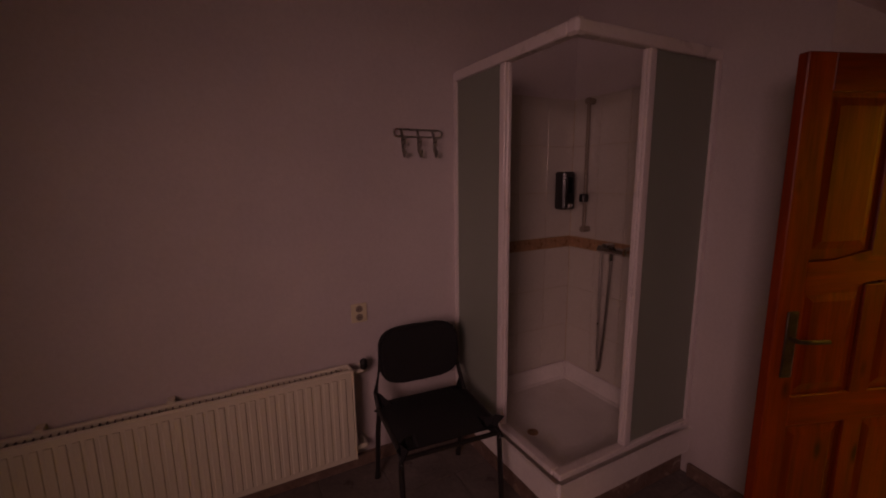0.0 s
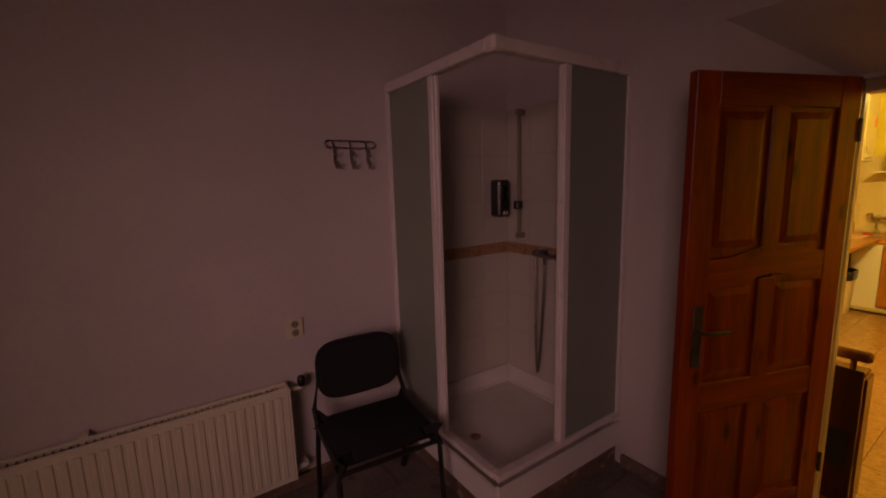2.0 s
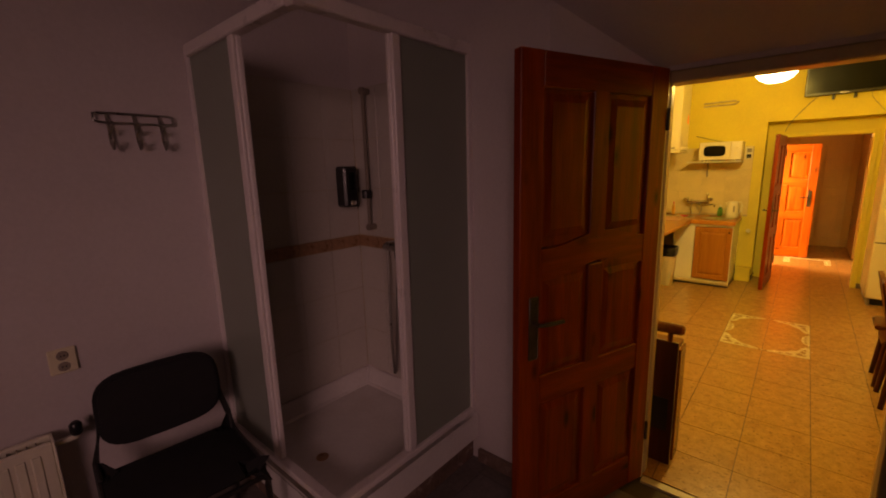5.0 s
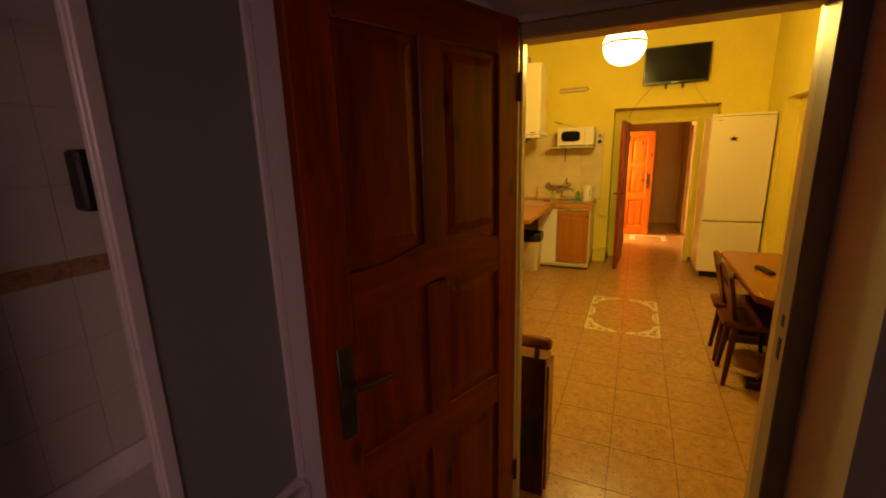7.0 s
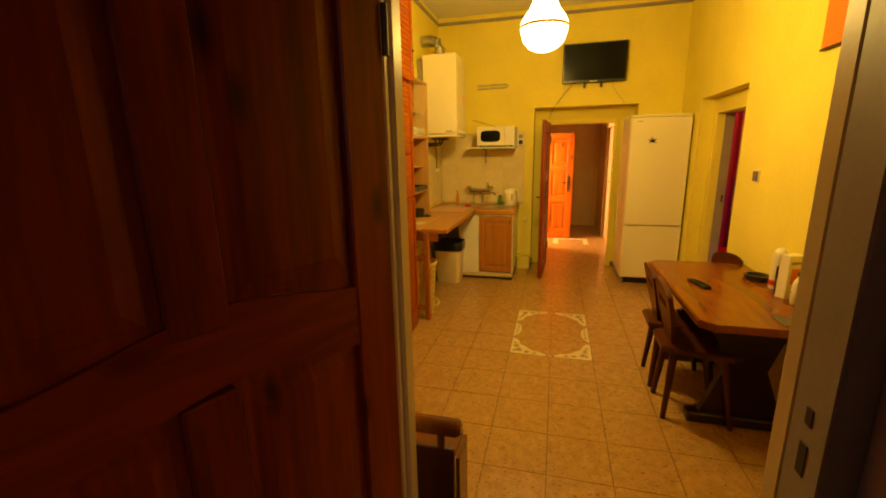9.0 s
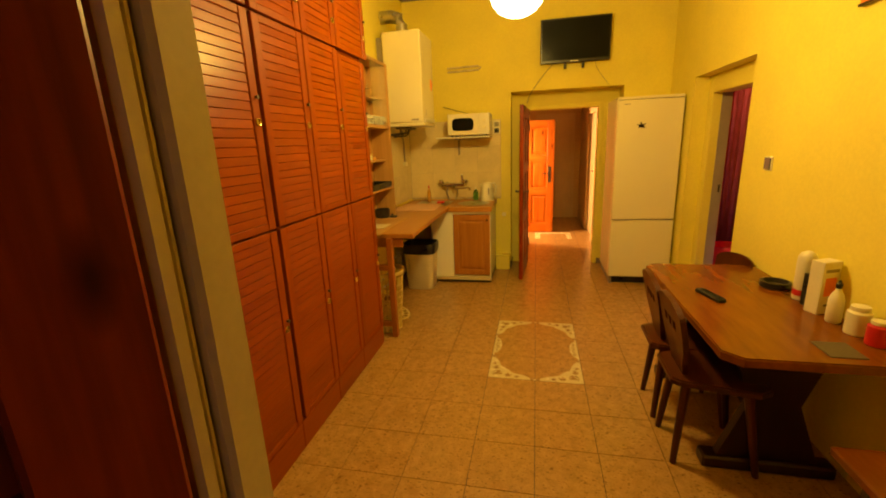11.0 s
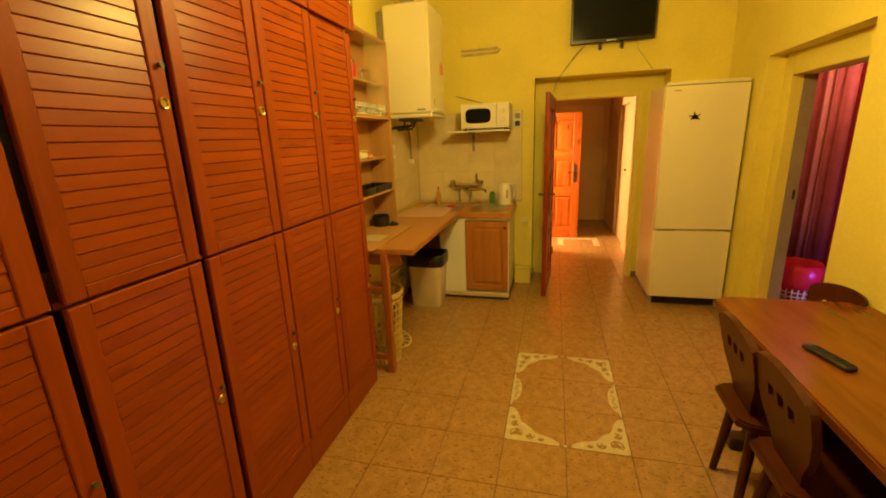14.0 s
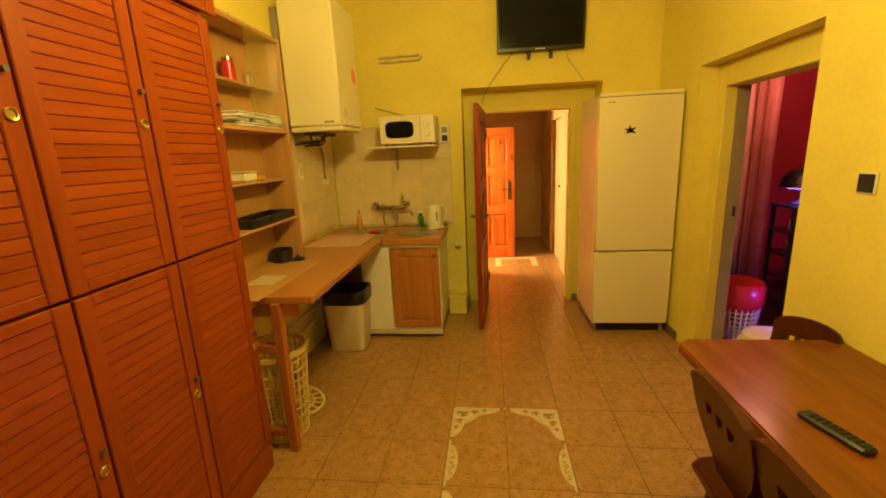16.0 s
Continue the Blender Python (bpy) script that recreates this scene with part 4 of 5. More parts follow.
part("pot_handle", boxes((0.075, 0.13, -0.014, 0.014, 0.06, 0.078), bevel=0.004), BLACKP, pot)
bm = bmesh.new()
lathe(bm, [(0.055, 0.0), (0.06, 0.004), (0.05, 0.014), (0.012, 0.02), (0.012, 0.032), (0.0, 0.034)], (0.08, -0.09, 0), 22)
part("pot_lid", bm, BLACKM, pot, smooth=True)

# ---- desk and sink unit ----
dk = thing("desk_worktop", pose(0, 0, 0), "light veneer desk worktop on a wooden trestle leg", "desk")
part("top", boxes((5.712, 7.105, 1.508, 2.092, 0.815, 0.852), (5.625, 5.712, 1.78, 2.092, 0.815, 0.852), bevel=0.004), DESKW, dk)
for y in (1.70, 2.02):
    part("leg", boxes((5.70, 5.745, y - 0.022, y + 0.022, 0, 0.815), bevel=0.003), LEGW, dk)
part("crossbar", boxes((5.702, 5.743, 1.722, 1.998, 0.56, 0.60), bevel=0.003), LEGW, dk)
part("crossbar", boxes((5.702, 5.743, 1.722, 1.998, 0.09, 0.13), bevel=0.003), LEGW, dk)
part("apron", boxes((5.735, 5.76, 1.60, 2.08, 0.74, 0.815), bevel=0.003), DESKW, dk)
part("apron", boxes((5.76, 7.1, 2.05, 2.075, 0.74, 0.815), bevel=0.003), DESKW, dk)
tagged(part("paper_sheet", boxes((5.86, 6.04, 1.79, 1.94, 0.8605, 0.8625)), CREAM), "cream paper sheet on the shelf base board", "paper")
tagged(part("salmon_board", boxes((6.78, 7.24, 1.60, 2.03, 0.8525, 0.858), bevel=0.002, ), PINKB), "flat salmon-pink board lying over desk and sink edge", "board")

cab = thing("sink_cabinet", pose(0, 0, 0), "white sink cabinet with a framed wooden door", "cabinet")
part("carcass", boxes((7.125, 7.735, 1.072, 1.088, 0.06, 0.79), (7.125, 7.735, 1.088, 1.70, 0.06, 0.078), (7.72, 7.735, 1.088, 1.70, 0.078, 0.79), (7.125, 7.735, 1.70, 1.716, 0.06, 0.79), bevel=0.001), WHITE, cab)
part("front_panel", boxes((7.105, 7.123, 1.475, 1.716, 0.065, 0.79), bevel=0.002), WHITE, cab)
part("top_strip", boxes((7.108, 7.124, 1.072, 1.475, 0.765, 0.79), bevel=0.002), WHITE, cab)
part("plinth", boxes((7.13, 7.70, 1.075, 2.08, 0.0, 0.06), bevel=0.002), DARKTRIM, cab)
part("kick_strip", boxes((7.095, 7.13, 1.068, 1.72, 0.03, 0.062), bevel=0.003), CREAM, cab)
dr = part("cabinet_door", boxes((7.102, 7.122, 1.078, 1.132, 0.09, 0.755), (7.102, 7.122, 1.416, 1.470, 0.09, 0.755), (7.1025, 7.122, 1.132, 1.416, 0.09, 0.15), (7.1025, 7.122, 1.132, 1.416, 0.695, 0.755), bevel=0.004), DESK_Z, cab, "framed orange wood door")
bm = bmesh.new()
raised(bm, 1.13, 1.418, 0.148, 0.697, 1, 0.0, 0.009, 0.035)
bmesh.ops.transform(bm, matrix=Matrix(((0, -1, 0, 7.115), (1, 0, 0, 0), (0, 0, 1, 0), (0, 0, 0, 1))), verts=bm.verts[:])
part("door_panel", bm, DESK_Z, dr)
bm = bmesh.new()
cone(bm, (7.102, 1.105, 0.70), (7.084, 1.105, 0.70), 0.007, 0.012, 12)
part("door_knob", bm, DARKW, dr, smooth=True)

ct = thing("sink_worktop", pose(0, 0, 0), "wood-veneer worktop with two set-in steel sinks", "worktop")
part("slab", boxes((7.085, 7.245, 1.055, 2.08, 0.79, 0.838), (7.495, 7.722, 1.055, 2.08, 0.79, 0.838), (7.245, 7.495, 1.055, 1.155, 0.79, 0.838), (7.245, 7.495, 1.405, 1.615, 0.79, 0.838), (7.245, 7.495, 1.865, 2.08, 0.79, 0.838), bevel=0.003), DESKW, ct)
for yc in (1.28, 1.74):
    bm = bmesh.new()
    # flat steel deck with a round hole, then the bowl
    n = 32
    ring = [bm.verts.new((7.37 + 0.155 * math.cos(2 * math.pi * k / n), yc + 0.155 * math.sin(2 * math.pi * k / n), 0.842)) for k in range(n)]
    rim = []
    for k in range(n):
        c, q = math.cos(2 * math.pi * k / n), math.sin(2 * math.pi * k / n)
        m = max(abs(c), abs(q))
        rim.append(bm.verts.new((7.37 + (0.208 * c / m if yc > 1.5 else 0.178 * c), yc + (0.195 * q / m if yc > 1.5 else 0.178 * q), 0.842)))
    for k in range(n):
        bm.faces.new((ring[k], ring[(k + 1) % n], rim[(k + 1) % n], rim[k]))
    lathe(bm, [(0.155, 0.842), (0.15, 0.839), (0.125, 0.82), (0.118, 0.76), (0.1, 0.72), (0.03, 0.712), (0.0, 0.712)], (7.37, yc, 0), n)
    part("basin", bm, STEEL, ct, "round stainless steel basin", True)

tap = thing("wall_tap", pose(7.722, 1.56, 1.02) @ Matrix.Diagonal((1.15, 1.2, 1.2, 1)), "chrome wall mixer tap with a long swivel spout", "tap")
bm = bmesh.new()
for y in (0.075, -0.075):
    cone(bm, (0, y, 0), (-0.05, y, 0), 0.028, 0.018)
cone(bm, (-0.06, 0.11, 0), (-0.06, -0.11, 0), 0.019, 0.019)
part("mixer_body", bm, CHROME, tap, smooth=True)
for y in (0.12, -0.12):
    bm = bmesh.new()
    lathe(bm, [(0.012, 0), (0.026, 0.006), (0.028, 0.022), (0.018, 0.036)], (-0.06, y, 0.012), 10)
    part("tap_knob", bm, CHROME, tap, smooth=True)
bm = bmesh.new()
tube(bm, [(-0.06, 0, -0.01), (-0.09, -0.02, -0.03), (-0.16, -0.09, -0.025), (-0.23, -0.17, -0.01), (-0.25, -0.19, -0.02), (-0.25, -0.192, -0.035)], 0.009)
part("spout", bm, CHROME, tap, smooth=True)
bm = bmesh.new()
tube(bm, [(-0.06, -0.085, 0.0), (-0.065, -0.09, 0.05), (-0.075, -0.092, 0.085), (-0.10, -0.095, 0.10)], 0.011)
part("lever", bm, CHROME, tap, smooth=True)
# tubes shaped as the streaks of shadow and reflection below the tap
bm = bmesh.new()
tube(bm, [(-0.045, -0.03, -0.015), (-0.045, -0.04, -0.08), (-0.05, -0.02, -0.14), (-0.04, -0.01, -0.18)], 0.006)
tube(bm, [(-0.045, 0.06, -0.015), (-0.04, 0.07, -0.08), (-0.05, 0.05, -0.14), (-0.04, 0.03, -0.18)], 0.006)
part("shadow_streak", bm, STEEL, tap, smooth=True)

ket = thing("electric_kettle", pose(7.55, 1.15, 0.844) @ pose(0, 0, 0, 0, 0, 20), "white plastic electric kettle on its base", "kettle")
bm = bmesh.new()
lathe(bm, [(0.075, 0), (0.078, 0.006), (0.07, 0.016), (0.0, 0.018)], (0, 0, 0))
part("power_base", bm, PLASTICW, ket, smooth=True)
bm = bmesh.new()
lathe(bm, [(0.07, 0.019), (0.074, 0.03), (0.068, 0.12), (0.056, 0.19), (0.05, 0.2), (0.02, 0.208), (0.0, 0.209)], (0, 0, 0))
prism(bm, [(0.045, 0.185), (0.08, 0.19), (0.056, 0.14)], 0.03, Matrix(((0, 0, 1, -0.015), (1, 0, 0, 0), (0, 1, 0, 0), (0, 0, 0, 1))))
part("body", bm, PLASTICW, ket, smooth=True)
bm = bmesh.new()
tube(bm, [(0, -0.045, 0.19), (0, -0.085, 0.195), (0, -0.105, 0.165), (0, -0.1, 0.09), (0, -0.07, 0.045)], 0.01)
part("handle", bm, PLASTICW, ket, smooth=True)
part("water_gauge", boxes((-0.071, -0.064, -0.008, 0.008, 0.06, 0.15), bevel=0.001), GREYP, ket)


def bottle(name, x, y, z, r, h, mat, capmat, label, spout=False):
    b = thing(name, pose(x, y, z), label, "bottle")
    bm = bmesh.new()
    lathe(bm, [(r * 0.85, 0), (r, 0.006), (r, h * 0.55), (r * 0.75, h * 0.68), (r * 0.36, h * 0.78), (r * 0.34, h * 0.82)], (0, 0, 0), 18)
    part("body", bm, mat, b, smooth=True)
    bm = bmesh.new()
    lathe(bm, [(r * 0.42, h * 0.82), (r * 0.42, h * 0.92), (r * 0.2, h * 0.96), (r * 0.16, h)], (0, 0, 0), 14)
    part("cap", bm, capmat, b, smooth=True)
    return b


bottle("dish_soap_bottle", 7.5, 1.82, 0.844, 0.022, 0.19, AMBER, REDP, "amber dish-soap bottle with red cap by the sink")
bottle("soap_bottle", 7.62, 1.29, 0.844, 0.03, 0.15, GREENG, PLASTICW, "green translucent soap bottle by the tap")
sp = tagged(part("sponge", boxes((7.35, 7.42, 1.62, 1.70, 0.844, 0.862), bevel=0.006), REDP), "small red sponge at the sink edge", "sponge")
# tile splash backs: bed and tiles
splash = thing("wall_tiles_kitchen", pose(0, 0, 0), "off-white glossy kitchen wall tiles with stained joints", "wall tiles", kind="structure")
part("tile_bed", boxes((7.731, 7.738, 1.005, 2.098, 0.842, 1.74), (6.21, 7.731, 2.092, 2.098, 0.86, 1.74)), TILEBED, splash)
tile_run(6.215, 7.722, 0.862, 1.738, KTILE, 0.25, 0.293, "x", 2.092, splash, 0.002)
tile_run(1.008, 2.085, 0.862, 1.738, KTILE, 0.25, 0.293, "y", 7.731, splash, 0.002)

# microwave on its shelf
ms = thing("microwave_shelf", pose(0, 0, 0), "white wall shelf on a metal bracket", "shelf")
part("board", boxes((7.42, 7.722, 1.10, 1.69, 1.545, 1.562), bevel=0.003), WHITE, ms)
for y in (1.49,):
    part("bracket", boxes((7.70, 7.722, y - 0.01, y + 0.01, 1.36, 1.545), (7.5, 7.70, y - 0.01, y + 0.01, 1.53, 1.545), bevel=0.002), GREYP, ms)
mw = thing("microwave_oven", pose(7.40, 1.10, 1.562), "white microwave oven with a dark window", "microwave")
part("body", boxes((0.012, 0.31, 0, 0.45, 0.012, 0.235), bevel=0.006), PLASTICW, mw)
dr = part("oven_door", boxes((-0.006, 0.012, 0.115, 0.45, 0.014, 0.233), bevel=0.004), PLASTICW, mw)
bm = bmesh.new()
out = []
for k in range(24):
    a = 2 * math.pi * k / 24
    ca, sa = math.cos(a), math.sin(a)
    out.append((0.285 + 0.118 * math.copysign(abs(ca) ** 0.45, ca), 0.125 + 0.066 * math.copysign(abs(sa) ** 0.5, sa)))
prism(bm, out, 0.004, Matrix(((0, 0, -1, -0.006), (1, 0, 0, 0), (0, 1, 0, 0), (0, 0, 0, 1))))
part("window", bm, SCREEN, dr)
part("control_panel", boxes((-0.004, 0.012, 0.002, 0.112, 0.014, 0.233), bevel=0.003), WHITE, mw)
for z in (0.16, 0.085):
    bm = bmesh.new()
    cone(bm, (-0.004, 0.056, z), (-0.02, 0.056, z), 0.02, 0.017, 16)
    part("dial", bm, PLASTICW, mw, smooth=True)
for y in (0.04, 0.41):
    for x in (0.04, 0.28):
        part("foot", boxes((x - 0.012, x + 0.012, y - 0.012, y + 0.012, 0, 0.0125)), BLACKP, mw)
bm = bmesh.new()
tube(bm, [(7.725, 1.66, 1.90), (7.71, 1.5, 1.85), (7.705, 1.36, 1.81), (7.70, 1.30, 1.795)], 0.003)
tagged(part("microwave_cable", bm, BLACKP, smooth=True), "dark cable running down to the microwave", "cable")
ol = thing("wall_outlet", pose(7.724, 1.005, 1.64), "small white double wall socket on the tiles", "socket")
part("plate", boxes((-0.016, 0, 0.005, 0.085, -0.065, 0.085), bevel=0.004), PLASTICW, ol)
part("outlet_face", boxes((-0.018, -0.015, 0.02, 0.07, 0.02, 0.07), bevel=0.001), GREYP, ol)
part("outlet_face", boxes((-0.018, -0.015, 0.02, 0.07, -0.05, 0.0), bevel=0.001), BLACKP, ol)
vl = thing("water_valve", pose(7.74, 0.97, 0.66), "small white pipe valve on the wall", "valve")
bm = bmesh.new()
cone(bm, (0, 0, 0), (-0.05, 0, 0), 0.012, 0.012)
cone(bm, (-0.045, 0, 0), (-0.06, 0, 0), 0.024, 0.024)
part("valve_body", bm, PLASTICW, vl, smooth=True)
bx = tagged(part("pipe_boxing", boxes((7.62, 7.727, 0.90, 1.06, 0.0, 0.16), (7.61, 7.73, 0.89, 1.066, 0.16, 0.18), bevel=0.004), YELLOW), "low yellow pipe boxing beside the cabinet", "boxing")

# boiler with flue
bo = thing("gas_boiler", pose(0, 0, 0), "white wall-hung gas boiler with orange sticker", "boiler")
part("casing", boxes((6.80, 7.26, 1.662, 2.035, 1.705, 2.52), bevel=0.012), FRIDGEW, bo, smooth=True)
part("mounting_frame", boxes((6.83, 7.23, 2.034, 2.098, 1.75, 2.48), bevel=0.004), GREYP, bo)
part("control_strip", boxes((6.812, 7.285, 1.659, 2.03, 1.672, 1.705), bevel=0.008), FRIDGEW, bo)
bm = bmesh.new()
out = [(7.16 + 0.042 * math.cos(2 * math.pi * k / 20), 2.075 + 0.055 * math.sin(2 * math.pi * k / 20)) for k in range(20)]
prism(bm, out, 0.002, Matrix(((1, 0, 0, 0), (0, 0, -1, 1.662), (0, 1, 0, 0), (0, 0, 0, 1))))
part("sticker", bm, ORANGEP, bo, "round orange sticker")
part("name_plate", boxes((6.797, 6.8005, 1.71, 1.78, 1.725, 1.738), bevel=0.0005), GREYP, bo)
part("indicator", boxes((6.90, 6.915, 1.659, 1.6625, 1.77, 1.82), bevel=0.0008), GREYP, bo)
part("dial_panel", boxes((6.86, 7.24, 1.655, 1.663, 1.71, 1.745), bevel=0.002), PLASTICW, bo)
for x, y, z in ((6.90, 1.93, 1.60), (6.98, 1.86, 1.615), (7.07, 1.90, 1.59), (7.15, 1.95, 1.61)):
    bm = bmesh.new()
    tube(bm, [(x, y, 1.675), (x, y, z + 0.02), (x + 0.015, y + 0.03, z), (x + 0.03, 2.07, z - 0.005)], 0.008)
    part("pipe", bm, OLDMETAL, bo, smooth=True)
    bm = bmesh.new()
    cone(bm, (x, y, 1.67), (x, y, 1.645), 0.014, 0.014, 10)
    part("pipe_nut", bm, OLDMETAL, bo)
part("pipe_manifold", boxes((6.86, 7.2, 1.85, 1.97, 1.65, 1.673), bevel=0.008), DARKTRIM, bo)
bm = bmesh.new()
tube(bm, [(7.18, 2.0, 1.64), (7.30, 2.05, 1.60), (7.42, 2.07, 1.56), (7.44, 2.072, 1.5), (7.44, 2.072, 1.31)], 0.009)
part("gas_pipe", bm, GREYP, bo, smooth=True)
part("gas_cock", boxes((7.405, 7.475, 2.05, 2.088, 1.265, 1.31), bevel=0.006), PLASTICW, bo)
bm = bmesh.new()
tube(bm, [(7.05, 1.90, 2.515), (7.05, 1.90, 2.62), (7.045, 1.92, 2.68), (7.03, 1.99, 2.70), (7.03, 2.10, 2.70)], 0.058, 16)
part("flue", bm, STEEL, bo, "bent metal flue pipe", True)
bm = bmesh.new()
cone(bm, (7.05, 1.90, 2.52), (7.05, 1.90, 2.54), 0.072, 0.072, 20)
part("flue_collar", bm, STEEL, bo, smooth=True)
ns = thing("wall_switch", pose(7.0, 2.088, 1.40), "small off-white switch plate on the wall tiles", "switch")
part("plate", boxes((-0.035, 0.035, -0.01, 0, -0.06, 0.06), bevel=0.003), PLASTICW, ns)
part("rocker", boxes((-0.018, 0.018, -0.013, -0.009, -0.03, 0.03), bevel=0.001), CREAM, ns)
bm = bmesh.new()
tube(bm, [(7.732, 1.60, 2.31), (7.732, 1.25, 2.315), (7.732, 1.22, 2.30), (7.732, 1.25, 2.275), (7.732, 1.60, 2.27)], 0.011)
tagged(part("capped_pipe_loop", bm, TILEBED, smooth=True), "dull tan pipe loop on the wall", "pipe")

# bin and laundry basket under the desk
def soft_loft(bm, levels, n=32, power=0.42):
    """A body of rounded rectangles stacked from (half width, half depth, height)."""
    rings = []
    for hx, hy, z in levels:
        ring = []
        for k in range(n):
            c, q = math.cos(2 * math.pi * k / n), math.sin(2 * math.pi * k / n)
            ring.append(bm.verts.new((hx * math.copysign(abs(c) ** power, c), hy * math.copysign(abs(q) ** power, q), z)))
        rings.append(ring)
    for a, b in zip(rings, rings[1:]):
        for k in range(n):
            bm.faces.new((a[k], a[(k + 1) % n], b[(k + 1) % n], b[k]))
    bm.faces.new(rings[0][::-1])
    bm.faces.new(rings[-1])


bn = thing("waste_bin", pose(6.95, 1.80, 0), "white plastic waste bin lined with a black bag", "bin")
bm = bmesh.new()
soft_loft(bm, [(0.115, 0.135, 0), (0.12, 0.14, 0.006), (0.142, 0.166, 0.42), (0.146, 0.17, 0.44), (0.132, 0.156, 0.44), (0.108, 0.128, 0.02)])
part("bin_body", bm, BINP, bn, smooth=True)
bm = bmesh.new()
soft_loft(bm, [(0.144, 0.168, 0.388), (0.150, 0.174, 0.392), (0.153, 0.178, 0.478), (0.147, 0.172, 0.492), (0.136, 0.16, 0.488), (0.128, 0.150, 0.40), (0.116, 0.138, 0.22)])
part("bag", bm, BLACKP, bn, "black bin bag folded over the rim", True)


def lattice_basket(name, m, mat, label, r0, r1, h, rows, cols):
    b = thing(name, m, label, "basket")
    bm = bmesh.new()
    for k in range(rows + 1):
        u = k / rows
        r = r0 + (r1 - r0) * u
        n = 30
        ring = [(r * math.cos(2 * math.pi * i / n), r * math.sin(2 * math.pi * i / n), 0.008 + (h - 0.016) * u) for i in range(n + 1)]
        tube(bm, ring, 0.007 if k in (0, rows) else 0.005, 5)
    for i in range(cols):
        a = 2 * math.pi * i / cols
        tube(bm, [(r0 * math.cos(a), r0 * math.sin(a), 0.006), (r1 * math.cos(a), r1 * math.sin(a), h - 0.006)], 0.006, 5)
    part("lattice", bm, mat, b, smooth=True)
    bm = bmesh.new()
    lathe(bm, [(0, 0), (r0, 0), (r0, 0.01), (0, 0.01)], (0, 0, 0), 24)
    part("base", bm, mat, b)
    bm = bmesh.new()
    lathe(bm, [(r1 - 0.004, h - 0.03), (r1 + 0.012, h - 0.03), (r1 + 0.014, h), (r1 - 0.004, h)], (0, 0, 0), 28, hollow=True)
    part("rim", bm, mat, b, smooth=True)
    return b


lattice_basket("laundry_basket", pose(5.88, 1.83, 0), BASKETY, "tall yellowed plastic lattice laundry basket", 0.12, 0.16, 0.52, 9, 26)
lid = thing("basket_lid", pose(6.09, 1.86, 0.044, 14, 0, 12), "round slotted yellow plastic lid lying by the basket", "lid")
bm = bmesh.new()
lathe(bm, [(0.15, 0), (0.165, 0), (0.167, 0.014), (0.15, 0.016)], (0, 0, 0), 30, hollow=True)
part("rim", bm, BASKETY, lid, smooth=True)
bm = bmesh.new()
lathe(bm, [(0.095, 0.002), (0.107, 0.002), (0.107, 0.01), (0.095, 0.01)], (0, 0, 0), 24, hollow=True)
part("ring", bm, BASKETY, lid, smooth=True)
bm = bmesh.new()
lathe(bm, [(0.0, 0.002), (0.042, 0.002), (0.042, 0.01), (0.0, 0.01)], (0, 0, 0), 20)
part("hub", bm, BASKETY, lid, smooth=True)
spoke = mesh_from("slat", boxes((0.035, 0.155, -0.006, 0.006, 0.003, 0.009)), BASKETY)
for k in range(16):
    ob = new("slat", spoke)
    ob.parent = lid
    ob.matrix_basis = pose(0, 0, 0, 0, 0, 22.5 * k)
pipes = thing("heating_pipes", pose(0, 0, 0), "white heating pipes low along the wall under the desk", "pipes")
for z in (0.14, 0.24, 0.34):
    bm = bmesh.new()
    cone(bm, (6.2, 2.06, z), (7.1, 2.06, z), 0.014, 0.014)
    part("pipe", bm, WHITE, pipes, smooth=True)
for x in (6.25, 7.0):
    part("clip", boxes((x, x + 0.02, 2.04, 2.1, 0.11, 0.37), bevel=0.002), WHITE, pipes)

# fridge
fr = thing("fridge_freezer", pose(7.195, -0.72, 0), "tall white fridge-freezer with a small dark magnet", "fridge")
W, H = 0.58, 1.855
part("cabinet", boxes((0.055, 0.60, 0.0, W, 0.085, H - 0.02), bevel=0.006), FRIDGEW, fr)
part("upper_door", boxes((0, 0.05, 0.0, W, 0.687, H - 0.03), bevel=0.008), FRIDGEW, fr, smooth=True)
part("lower_door", boxes((0, 0.05, 0.0, W, 0.085, 0.677), bevel=0.008), FRIDGEW, fr, smooth=True)
part("top_cover", boxes((0.005, 0.60, -0.001, W + 0.001, H - 0.026, H), bevel=0.006), FRIDGEW, fr)
part("door_gasket", boxes((0.049, 0.056, 0.01, W - 0.01, 0.07, H - 0.04)), GREYP, fr)
part("handle_recess", boxes((-0.002, 0.004, W - 0.16, W - 0.03, 0.676, 0.688), bevel=0.001), GREYP, fr)
part("plinth", boxes((0.06, 0.58, 0.02, W - 0.02, 0.006, 0.085)), BLACKP, fr)
for y in (0.03, W - 0.03):
    bm = bmesh.new()
    cone(bm, (0.05, y, 0), (0.05, y, 0.09), 0.016, 0.014, 12)
    part("foot", bm, GREYP, fr)
bm = bmesh.new()
for a, ln in ((20, 0.05), (80, 0.045), (150, 0.05), (205, 0.045), (330, 0.04)):
    c, s = math.cos(radians(a)), math.sin(radians(a))
    prism(bm, [(-0.012 * s, 0.012 * c), (ln * c, ln * s), (0.012 * s, -0.012 * c)], 0.006, Matrix(((0, 0, -1, 0.0), (1, 0, 0, 0.36), (0, 1, 0, 1.585), (0, 0, 0, 1))))
part("magnet", bm, DARKW, fr, "small dark red star-shaped magnet")
part("badge", boxes((-0.0015, 0.001, W - 0.11, W - 0.06, H - 0.07, H - 0.062)), GREYP, fr)

